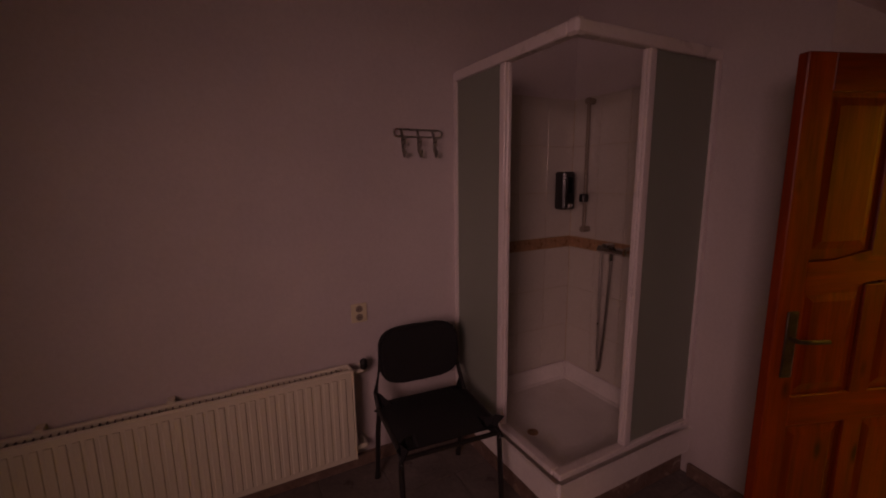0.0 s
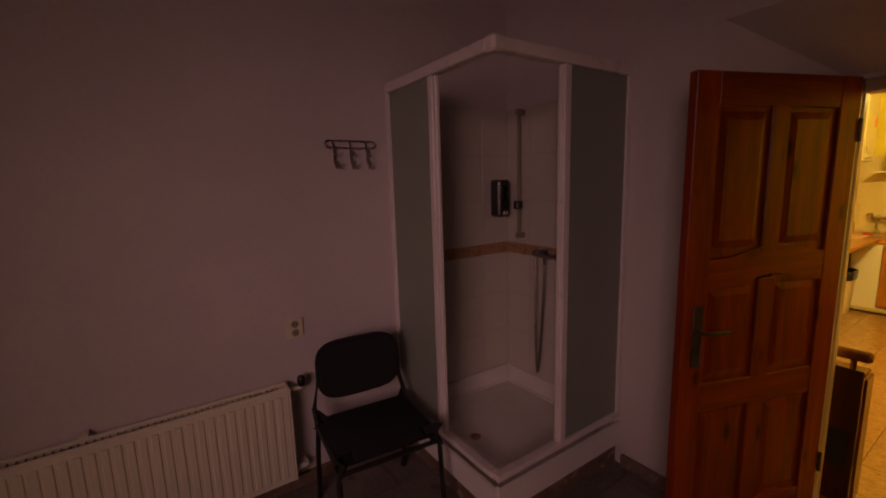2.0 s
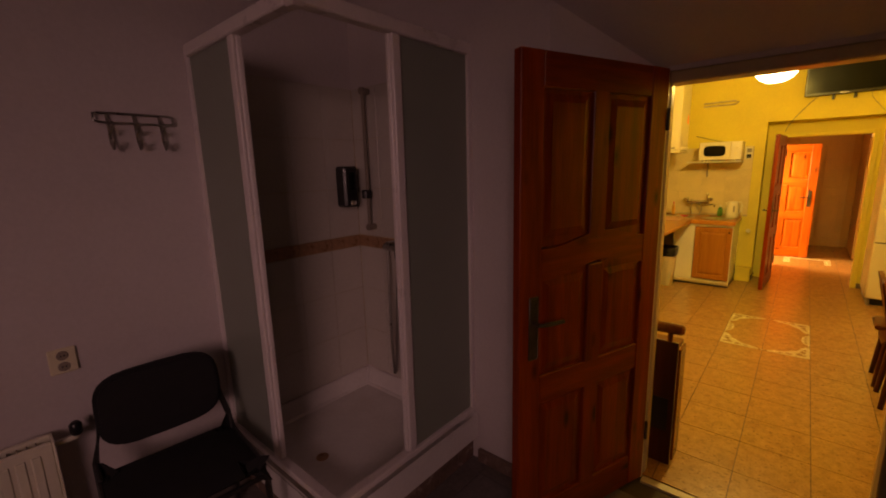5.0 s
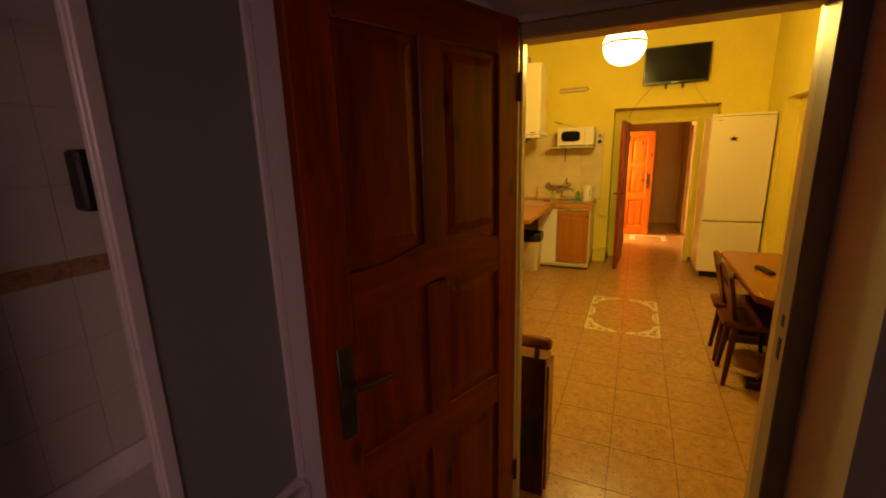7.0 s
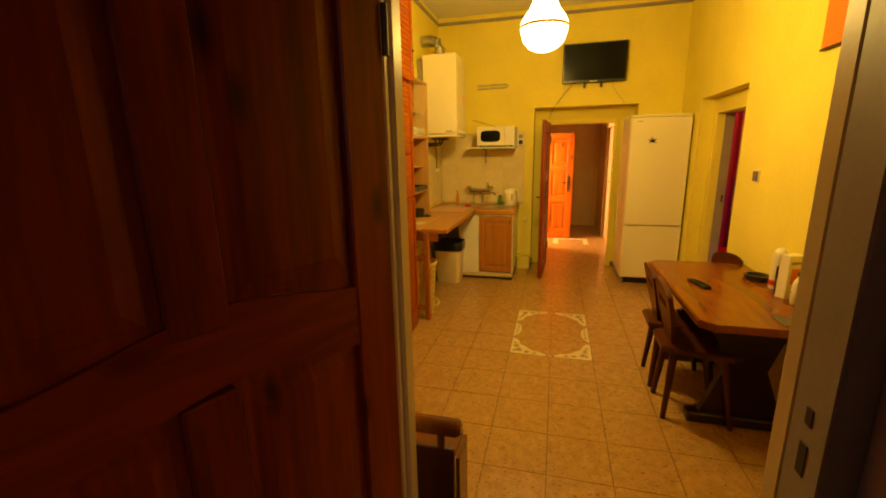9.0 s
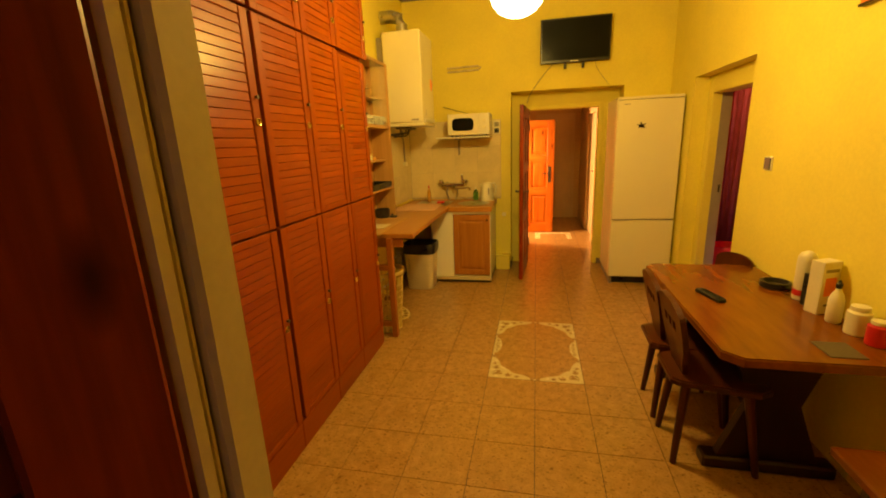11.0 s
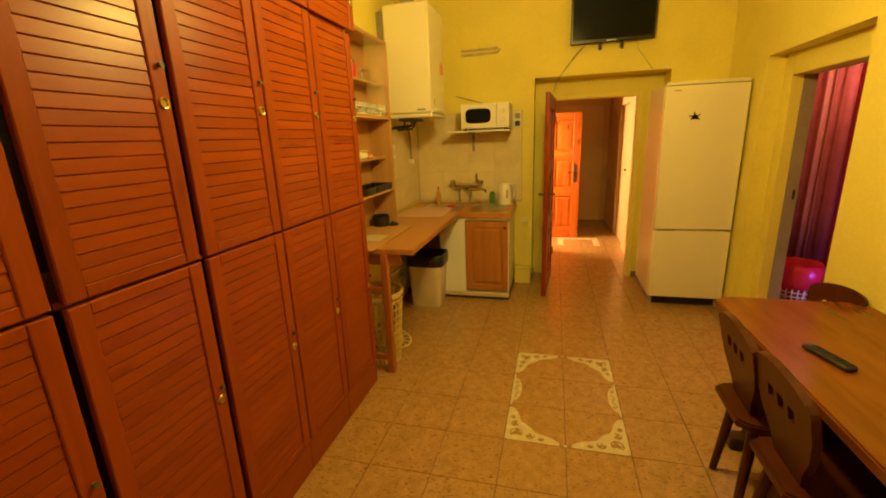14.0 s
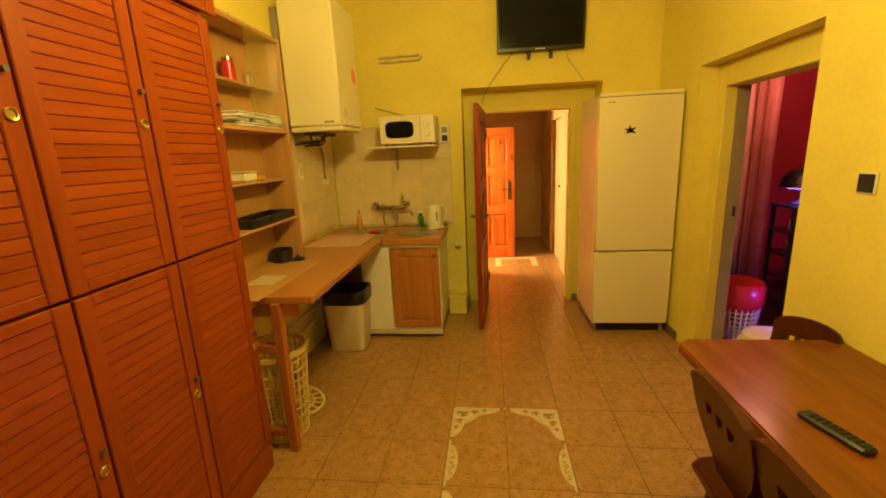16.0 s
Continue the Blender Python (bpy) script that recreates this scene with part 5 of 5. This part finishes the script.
# television on its bracket
tv = thing("television", pose(7.66, -0.115, 2.265), "black flat television on a tilted wall bracket", "television")
TILT = pose(0, 0, 0, 0, -4, 0)
bm = bmesh.new()
box(bm, 0, 0.04, 0, 0.697, 0, 0.425, 0.006, TILT)
part("housing", bm, BLACKP, tv)
bm = bmesh.new()
box(bm, -0.002, 0.001, 0.016, 0.681, 0.03, 0.41, 0, TILT)
part("screen", bm, SCREEN, tv)
bm = bmesh.new()
box(bm, -0.004, 0.0, 0.31, 0.39, 0.01, 0.018, 0, TILT)
part("badge", bm, STEEL, tv)
for y in (0.26, 0.44):
    bm = boxes((0.02, 0.075, y - 0.012, y + 0.012, -0.05, 0.3), bevel=0.002)
    part("bracket_arm", bm, BLACKM, tv)
part("wall_plate", boxes((0.062, 0.08, 0.15, 0.55, 0.05, 0.12), bevel=0.002), BLACKM, tv)
bm = bmesh.new()
tube(bm, [(7.71, 0.45, 2.27), (7.722, 0.52, 2.2), (7.73, 0.60, 2.10), (7.735, 0.66, 2.02), (7.8, 0.70, 1.96), (7.86, 0.72, 1.90)], 0.0035)
tagged(part("tv_cable", bm, GREYP, smooth=True), "thin brown-grey cable hanging from the television", "cable")
bm = bmesh.new()
tube(bm, [(7.72, 0.02, 2.27), (7.73, 0.0, 2.2), (7.733, -0.06, 2.12), (7.735, -0.13, 2.03)], 0.002)
tagged(part("aerial_cable", bm, GREYP, smooth=True), "thin grey aerial cable on the wall", "cable")

# pendant lamp: opal glass with a metal band
pl = thing("pendant_lamp", pose(5.25, 0.72, 0), "lit opal glass pendant lamp with a brown band", "lamp")
bm = bmesh.new()
lathe(bm, [(0.045, 2.62), (0.05, 2.54), (0.065, 2.46), (0.095, 2.39), (0.135, 2.335), (0.15, 2.30), (0.15, 2.292)], (0, 0, 0), 36)
shade = part("shade", bm, BULBGLASS, pl, "glowing white upper glass", True)
bm = bmesh.new()
lathe(bm, [(0.151, 2.272), (0.153, 2.274), (0.153, 2.29), (0.151, 2.292)], (0, 0, 0), 36, hollow=True)
band = part("band", bm, BRASS, pl, "dull brass band", True)
bm = bmesh.new()
lathe(bm, [(0.148, 2.271), (0.146, 2.25), (0.13, 2.20), (0.10, 2.165), (0.06, 2.143), (0.0, 2.135)], (0, 0, 0), 36)
bowl = part("bowl", bm, BULBGLASS, pl, "glowing white lower glass", True)
for ob in (shade, bowl, band):
    ob.visible_shadow = False
bm = bmesh.new()
cone(bm, (0, 0, 2.62), (0, 0, 3.05), 0.008, 0.008)
cone(bm, (0, 0, 2.6), (0, 0, 2.66), 0.05, 0.03)
part("rod", bm, BRASS, pl, smooth=True)
bm = bmesh.new()
lathe(bm, [(0.06, 3.12), (0.06, 3.10), (0.03, 3.05), (0.0, 3.045)], (0, 0, 0), 24)
part("canopy", bm, BRASS, pl, smooth=True)

# ---- table and chairs ----
tb = thing("dining_table", pose(0, 0, 0), "brown varnished wooden trestle table against the wall", "table")
bm = bmesh.new()
prism(bm, [(4.37, -0.735), (5.64, -0.735), (5.64, -0.15), (5.59, -0.10), (4.43, -0.10), (4.37, -0.16)], 0.04, pose(0, 0, 0.642))
bmesh.ops.bevel(bm, geom=[e for e in bm.edges if abs(e.verts[0].co.z - e.verts[1].co.z) < 0.001], offset=0.006, segments=2, affect="EDGES")
part("tabletop", bm, OAK_X, tb, "glossy brown tabletop with clipped corners")
for x in (4.62, 5.38):
    bm = bmesh.new()
    prism(bm, [(-0.62, 0.06), (-0.22, 0.06), (-0.27, 0.2), (-0.32, 0.34), (-0.27, 0.5), (-0.2, 0.6), (-0.64, 0.6), (-0.57, 0.5), (-0.52, 0.34), (-0.57, 0.2)], 0.045, Matrix(((0, 0, 1, x), (1, 0, 0, 0), (0, 1, 0, 0), (0, 0, 0, 1))))
    part("trestle", bm, DARKW, tb)
    part("foot", boxes((x - 0.02, x + 0.065, -0.69, -0.16, 0, 0.06), bevel=0.008), DARKW, tb)
    part("bearer", boxes((x - 0.01, x + 0.055, -0.70, -0.15, 0.6, 0.642), bevel=0.004), DARKW, tb)
part("stretcher", boxes((4.66, 5.39, -0.46, -0.38, 0.22, 0.34), bevel=0.006), DARKW, tb)


def farm_chair(m, label):
    """A plank chair: solid seat, four splayed legs, a pierced board back. It faces -y."""
    c = thing("farmhouse_chair", m, label, "chair", "chairs round the table")
    bm = bmesh.new()
    prism(bm, [(-0.118, 0.0), (0.118, 0.0), (0.145, -0.035), (0.2, -0.33), (0.165, -0.385), (-0.165, -0.385), (-0.2, -0.33), (-0.145, -0.035)], 0.032, pose(0, 0, 0.405))
    bmesh.ops.bevel(bm, geom=[e for e in bm.edges if abs(e.verts[0].co.z - e.verts[1].co.z) < 0.001], offset=0.007, segments=2, affect="EDGES")
    part("seat", bm, CHAIRW, c)
    for sx, y0, y1 in ((-1, -0.075, -0.04), (1, -0.075, -0.04), (-1, -0.31, -0.37), (1, -0.31, -0.37)):
        bm = bmesh.new()
        cone(bm, (sx * (0.135 if y0 > -0.2 else 0.165), y1, 0), (sx * (0.095 if y0 > -0.2 else 0.13), y0, 0.41), 0.014, 0.022, 10)
        part("leg", bm, CHAIRW, c)
    lean = pose(0, -0.075, 0.412, -12, 0, 0)
    bm = bmesh.new()

    def board(outline):
        prism(bm, outline, 0.024, lean @ Matrix(((1, 0, 0, 0), (0, 0, -1, 0.012), (0, 1, 0, 0), (0, 0, 0, 1))))
    board([(-0.075, -0.01), (0.075, -0.01), (0.10, 0.08), (0.155, 0.17), (0.172, 0.235), (-0.172, 0.235), (-0.155, 0.17), (-0.10, 0.08)])
    for x0, x1 in ((-0.176, -0.085), (-0.045, -0.02), (0.02, 0.045), (0.085, 0.176)):
        board([(x0, 0.235), (x1, 0.235), (x1, 0.285), (x0, 0.285)])
    top = [(0.18 * math.cos(math.pi * k / 12), 0.325 + 0.055 * math.sin(math.pi * k / 12)) for k in range(13)]
    board([(-0.176, 0.285), (0.176, 0.285)] + top)
    bmesh.ops.remove_doubles(bm, verts=bm.verts[:], dist=0.0005)
    part("backrest", bm, CHAIRW, c, "pierced board back")
    return c


farm_chair(pose(5.09, 0.0, 0, 0, 0, -2), "dark-stained farmhouse chair with pierced back, tucked under the table")
farm_chair(pose(4.745, 0.0, 0, 0, 0, -1), "dark-stained farmhouse chair with pierced back, tucked under the table")
farm_chair(pose(5.70, -0.655, 0, 0, 0, -150) @ Matrix.Diagonal((0.66, 0.8, 0.95, 1)), "small dark-stained farmhouse chair by the wall beside the doorway")

TZ = 0.682
rc = thing("remote_control", pose(5.03, -0.275, TZ, 0, 0, 16), "black remote control with rows of grey keys", "remote")
part("body", boxes((-0.09, 0.09, -0.023, 0.023, 0, 0.02), bevel=0.006), BLACKP, rc)
bm = bmesh.new()
for i in range(9):
    for k in range(3):
        box(bm, -0.078 + i * 0.0165, -0.069 + i * 0.0165, -0.016 + k * 0.0125, -0.008 + k * 0.0125, 0.0195, 0.0225)
part("keys", bm, RUBBER, rc)
ash = thing("ashtray", pose(5.22, -0.655, TZ), "round black ashtray on the table", "ashtray")
bm = bmesh.new()
lathe(bm, [(0.062, 0), (0.07, 0.006), (0.07, 0.034), (0.058, 0.036), (0.05, 0.012), (0.0, 0.01)], (0, 0, 0), 28)
part("bowl", bm, BLACKP, ash, smooth=True)


def carton(name, x, y, w, d, h, mat, band, rot, label):
    c = thing(name, pose(x, y, TZ, 0, 0, rot), label, "carton")
    part("box", boxes((-w / 2, w / 2, -d / 2, d / 2, 0, h), bevel=0.002), mat, c)
    part("print_block", boxes((-w / 2 - 0.001, -w / 2 + 0.001, -d * 0.3, d * 0.3, h * 0.35, h * 0.7)), band, c)
    part("text_bar", boxes((-w / 2 - 0.001, -w / 2 + 0.001, -d * 0.36, d * 0.36, h * 0.8, h * 0.86)), GREYP, c)
    part("text_bar", boxes((-w / 2 - 0.001, -w / 2 + 0.001, -d * 0.3, d * 0.2, h * 0.15, h * 0.19)), GREYP, c)
    return c


can = thing("spray_can", pose(5.05, -0.688, TZ), "cream spray can with rounded top and red band", "can")
bm = bmesh.new()
lathe(bm, [(0.036, 0), (0.038, 0.004), (0.038, 0.195), (0.036, 0.218), (0.027, 0.236), (0.012, 0.245), (0.0, 0.246)], (0, 0, 0), 24)
body = part("can_body", bm, PLASTICW, can, smooth=True)
bm = bmesh.new()
lathe(bm, [(0.0383, 0.022), (0.0388, 0.023), (0.0388, 0.052), (0.0383, 0.053)], (0, 0, 0), 24, hollow=True)
part("red_band", bm, REDP, body, "red printed band", True)
for z, h in ((0.075, 0.006), (0.105, 0.012), (0.128, 0.008)):
    bm = bmesh.new()
    box(bm, -0.0395, -0.036, -0.012, 0.010, z, z + h)
    part("text_bar", bm, BLACKP, body)
carton("tissue_carton", 4.885, -0.672, 0.06, 0.095, 0.245, PLASTICW, ORANGEP, 22, "tall white carton with an orange picture")
carton("dark_carton", 4.96, -0.672, 0.05, 0.045, 0.155, BLACKP, REDP, 12, "small black carton with a red mark on the table")
bottle("spray_bottle", 4.765, -0.66, TZ, 0.028, 0.19, PLASTICW, BLACKP, "white pump bottle with black head on the table")
jar("white_tub", 4.65, -0.675, TZ, 0.04, 0.12, PLASTICW, True, "white plastic tub with a lid on the table", "tub", PLASTICW)
jar("red_tub", 4.55, -0.68, TZ, 0.035, 0.10, REDP, True, "small red tub on the table", "tub", PLASTICW)
tagged(part("placemat", boxes((4.42, 4.55, -0.58, -0.46, TZ, TZ + 0.004), bevel=0.001), DARKTRIM), "thin grey-brown coaster mat on the table", "mat")
bench = thing("bench", pose(0, 0, 0), "plain brown wooden bench by the wall", "bench")
part("seat_board", boxes((3.45, 4.25, -0.72, -0.40, 0.40, 0.435), bevel=0.005), OAK_X, bench)
for x in (3.55, 4.1):
    part("leg_board", boxes((x, x + 0.035, -0.69, -0.43, 0, 0.40), bevel=0.004), DARKW, bench)
sw = thing("light_switch", pose(5.64, -0.74, 1.31), "square dark light switch in a white frame", "switch")
part("frame", boxes((-0.041, 0.041, 0, 0.009, -0.041, 0.041), bevel=0.003), PLASTICW, sw)
part("rocker", boxes((-0.034, 0.034, 0.008, 0.014, -0.034, 0.034), bevel=0.002), BLACKP, sw)

pic = thing("wall_picture", pose(4.9, -0.74, 2.0), "orange-red picture panel hung high on the yellow wall", "picture")
part("panel", boxes((-0.16, 0.17, 0.002, 0.02, 0, 0.44), bevel=0.003), ORANGEP, pic)
part("frame_strip", boxes((-0.165, 0.175, 0.001, 0.024, -0.006, 0.006), bevel=0.002), DARKW, pic)

# wooden stand with a rolling-pin handle beside the doorway
st = thing("wooden_stand", pose(3.3, 0.96, 0), "slim brown wooden stand with a rounded top handle", "stand")
part("side_board", boxes((-0.06, -0.04, -0.10, 0.08, 0.0, 0.68), bevel=0.003), CHAIRW, st)
part("top_board", boxes((-0.04, 0.075, -0.10, 0.08, 0.64, 0.66), bevel=0.003), OAK_X, st)
part("front_board", boxes((-0.04, 0.075, -0.112, -0.10, 0.02, 0.64), bevel=0.003), OAK_X, st)
part("shelf", boxes((-0.04, 0.075, -0.10, 0.08, 0.2, 0.22), bevel=0.003), DARKW, st)
part("slot", boxes((-0.062, -0.0595, -0.075, 0.06, 0.19, 0.37)), BLACKP, st)
bm = bmesh.new()
cone(bm, (-0.05, -0.06, 0.68), (-0.05, -0.06, 0.73), 0.012, 0.012)
part("stem", bm, OAK_X, st, smooth=True)
bm = bmesh.new()
cone(bm, (-0.05, -0.11, 0.748), (-0.05, 0.06, 0.748), 0.026, 0.026, 18)
cone(bm, (-0.05, -0.122, 0.748), (-0.05, -0.11, 0.748), 0.016, 0.026, 18)
part("handle_roll", bm, OAK_X, st, smooth=True)

# ---- red room through the side door ----
def fold(k, z):
    """Depth of the curtain's folds at step k of its width."""
    return -1.62 + 0.022 * math.sin(k * 0.62) + 0.008 * math.sin(k * 1.7 + z)


cu = thing("curtain", pose(0, 0, 0), "mauve curtain hanging in folds in the red room", "curtain")
bm = bmesh.new()
n = 60
rows = []
for z in (0.02, 0.7, 1.4, 2.1):
    rows.append([bm.verts.new((8.45 - 0.80 * k / n, fold(k, z), z)) for k in range(n + 1)])
for a, b in zip(rows, rows[1:]):
    for k in range(n):
        bm.faces.new((a[k], a[k + 1], b[k + 1], b[k]))
cloth = part("cloth", bm, CURTAIN, cu, smooth=True)
md = cloth.modifiers.new("thickness", "SOLIDIFY")
md.thickness = 0.004
for xs in (8.0, 7.90):
    bm = bmesh.new()
    k0 = (8.45 - xs) / 0.80 * n
    strip = [[bm.verts.new((8.45 - 0.80 * (k0 + d) / n, fold(k0 + d, z) + 0.006, z)) for d in (0, 0.7, 1.4, 2.1)] for z in (0.02, 0.7, 1.4, 2.1)]
    for a, b in zip(strip, strip[1:]):
        for k in range(3):
            bm.faces.new((a[k], a[k + 1], b[k + 1], b[k]))
    trim = part("trim_strip", bm, TRIMP, cu, "pale pink vertical trim", True)
    trim.modifiers.new("thickness", "SOLIDIFY").thickness = 0.003
bm = bmesh.new()
cone(bm, (7.2, -1.62, 2.12), (8.55, -1.62, 2.12), 0.012, 0.012)
part("rod", bm, STEEL, cu, smooth=True)
rb = lattice_basket("red_room_basket", pose(7.19, -1.22, 0), PLASTICW, "white lattice basket lined with a red bag", 0.12, 0.15, 0.3, 8, 24)
bm = bmesh.new()
lathe(bm, [(0.14, 0.24), (0.165, 0.27), (0.17, 0.40), (0.155, 0.44), (0.145, 0.42), (0.13, 0.3), (0.0, 0.05)], (0, 0, 0), 24)
part("bag", bm, REDP, rb, "red bin bag over the rim", True)
rack = thing("black_rack", pose(7.68, -2.16, 0), "narrow black open rack lit violet from above", "shelf")
for x in (0.0, 0.27):
    for y in (0.0, 0.27):
        part("post", boxes((x, x + 0.03, y, y + 0.03, 0, 0.90), bevel=0.003), BLACKM, rack)
for z in (0.08, 0.28, 0.48, 0.68, 0.90):
    part("shelf", boxes((-0.01, 0.31, -0.01, 0.31, z, z + 0.018), bevel=0.003), BLACKP, rack)
for k, z in enumerate((0.298, 0.498, 0.698)):
    jar("storage_jar", 7.78 + 0.05 * (k % 2), -2.02 + 0.03 * k, z, 0.05, 0.12, PLASTICW, True, "pale jar on the black rack in violet light", "jar", PLASTICW)
fl = thing("table_lamp", pose(7.83, -2.0, 0.918), "black lamp with a violet glow under its shade", "lamp")
bm = bmesh.new()
lathe(bm, [(0.08, 0), (0.08, 0.012), (0.03, 0.03), (0.016, 0.05), (0.012, 0.2)], (0, 0, 0), 20)
part("stem", bm, BLACKM, fl, smooth=True)
bm = bmesh.new()
lathe(bm, [(0.17, 0.15), (0.174, 0.155), (0.15, 0.23), (0.10, 0.29), (0.04, 0.315), (0.0, 0.32)], (0, 0, 0), 24)
shade2 = part("shade", bm, BLACKP, fl, "dark domed shade", True)
bm = bmesh.new()
lathe(bm, [(0.12, 0.142), (0.13, 0.148), (0.1, 0.152), (0.0, 0.152)], (0, 0, 0), 20)
part("violet_tube", bm, VIOLET, shade2, "violet glowing tube", True)
pouf = thing("white_pouf", pose(6.72, -1.2, 0), "round pale pouf under violet light", "pouf")
bm = bmesh.new()
lathe(bm, [(0.15, 0), (0.19, 0.03), (0.2, 0.12), (0.17, 0.2), (0.08, 0.235), (0.0, 0.24)], (0, 0, 0), 24)
part("cushion", bm, PLASTICW, pouf, smooth=True)

# ---- tiles of the floors ----
T = 0.3042
X0, Y0 = 5.221, 0.2935


def slab_mesh(mat, w, h):
    bm = bmesh.new()
    box(bm, 0.0016, w - 0.0016, 0.0016, h - 0.0016, -0.008, 0.0)
    return mesh_from("tile", bm, mat)


kitchen_tile = slab_mesh(TILE, T, T)
for i in range(-7, 20):
    for k in range(-4, 6):
        x, y = X0 + i * T, Y0 + k * T
        if x > 8.0 and not -0.55 < y < 1.3:
            continue
        if x < 3.15 and not -0.2 < y < 1.0:
            continue
        ob = new("tile", kitchen_tile)
        ob.parent = FLOOR
        ob.matrix_basis = pose(x, y, 0.0)

# cream strips painting the patch of light on the hall floor by the bright door
hall_patch = thing("hall_floor_light_patch", pose(0, 0, 0), "cream strips painting a patch of light on the hall floor", "floor ornament", kind="structure")
for x0, x1, y0, y1 in ((9.28, 9.74, 0.05, 0.13), (9.28, 9.74, 0.53, 0.61), (9.64, 9.74, 0.13, 0.53)):
    part("light_strip", boxes((x0, x1, y0, y1, 0.0, 0.001)), INLAY, hall_patch)

# decorated inlay: two by three tiles with cream corners and scrolls
MW, ML = 2 * T, 3 * T
deco = thing("floor_inlay", pose(X0, Y0, 0.0), "cream scroll ornament glazed on six floor tiles", "floor ornament", kind="structure")


def corner(cx, cy, sx, sy):
    """A cream spandrel in one corner with a scalloped inner edge."""
    pts = [(0.008, 0.008), (0.285, 0.008), (0.285, 0.018)]
    a, b = (0.275, 0.022), (0.022, 0.275)
    n = 14
    for k in range(n + 1):
        u = k / n
        px, py = a[0] + (b[0] - a[0]) * u, a[1] + (b[1] - a[1]) * u
        dip = 0.055 * math.sin(math.pi * u) - 0.016 * abs(math.sin(3 * math.pi * u))
        pts.append((px - dip * 0.7, py - dip * 0.7))
    pts += [(0.018, 0.285), (0.008, 0.285)]
    bm = bmesh.new()
    prism(bm, [(cx + sx * u, cy + sy * v) for u, v in pts], 0.0008)
    c = part("spandrel", bm, INLAY, deco)
    bm = bmesh.new()
    for u0, v0, r, start, turns in ((0.062, 0.062, 0.036, 3.9, 1.3), (0.128, 0.048, 0.024, 0.5, -1.2), (0.048, 0.128, 0.024, 1.1, 1.2), (0.188, 0.033, 0.015, 2.6, 1.2), (0.033, 0.188, 0.015, 5.2, -1.2)):
        n = 18
        tube(bm, [(cx + sx * (u0 + r * (1 - 0.35 * k / n) * math.cos(start + turns * math.pi * k / n)), cy + sy * (v0 + r * (1 - 0.35 * k / n) * math.sin(start + turns * math.pi * k / n)), 0.0004) for k in range(n + 1)], 0.0034, 4)
        leaf = [(0.62 * r * math.cos(q) * (1 + 0.4 * math.cos(3 * q)), 0.62 * r * math.sin(q) * (1 + 0.4 * math.cos(3 * q))) for q in (2 * math.pi * k / 15 for k in range(15))]
        prism(bm, [(cx + sx * (u0 + du), cy + sy * (v0 + dv)) for du, dv in leaf], 0.0014)
    for u0, v0 in ((0.014, 0.285), (0.285, 0.014)):
        prism(bm, [(cx + sx * (u0 + 0.016 * math.cos(q)), cy + sy * (v0 + 0.013 * math.sin(q))) for q in (2 * math.pi * k / 9 for k in range(9))], 0.0014)
    part("scroll", bm, SCROLL, c)


for cx, cy, sx, sy in ((0, 0, 1, 1), (ML, 0, -1, 1), (0, MW, 1, -1), (ML, MW, -1, -1)):
    corner(cx, cy, sx, sy)
for cy, sy in ((0, 1), (MW, -1)):
    bm = bmesh.new()
    half = [(ML / 2 - 0.12, cy + sy * 0.008), (ML / 2 + 0.12, cy + sy * 0.008)] + [(ML / 2 + 0.12 * math.cos(math.pi * k / 12), cy + sy * (0.016 + 0.042 * math.sin(math.pi * k / 12))) for k in range(13)]
    prism(bm, half, 0.0008)
    c = part("half_rosette", bm, INLAY, deco)
    bm = bmesh.new()
    for dx, turn in ((-0.075, -1), (-0.035, 1), (0.0, -1), (0.035, 1), (0.075, -1)):
        tube(bm, [(ML / 2 + dx + 0.016 * (1 - k / 16) * math.cos(turn * k * 0.45), cy + sy * (0.030 + 0.014 * (1 - k / 16) * math.sin(turn * k * 0.45)), 0.0006) for k in range(13)], 0.0026, 4)
    part("scroll", bm, SCROLL, c)
    bm = bmesh.new()
    box(bm, 0.008, ML - 0.008, cy + sy * 0.008 - 0.006, cy + sy * 0.008 + 0.006, 0, 0.0007)
    part("border_line", bm, INLAY, deco)
for cx, sx in ((0, 1), (ML, -1)):
    bm = bmesh.new()
    box(bm, cx + sx * 0.008 - 0.006, cx + sx * 0.008 + 0.006, 0.0145, MW - 0.0145, 0, 0.0007)
    part("border_line", bm, INLAY, deco)

bath_floor = bpy.data.objects["floor_shower"]
grey = slab_mesh(GREYTILE, 0.33, 0.33)
for i in range(13):
    for k in range(13):
        x, y = -1.38 + i * 0.33, -1.70 + k * 0.33
        if x > 2.3 and not -0.2 < y < 1.0 and x > 2.6:
            continue
        ob = new("tile", grey)
        ob.parent = bath_floor
        ob.matrix_basis = pose(min(x, 2.655), y, 0.0)
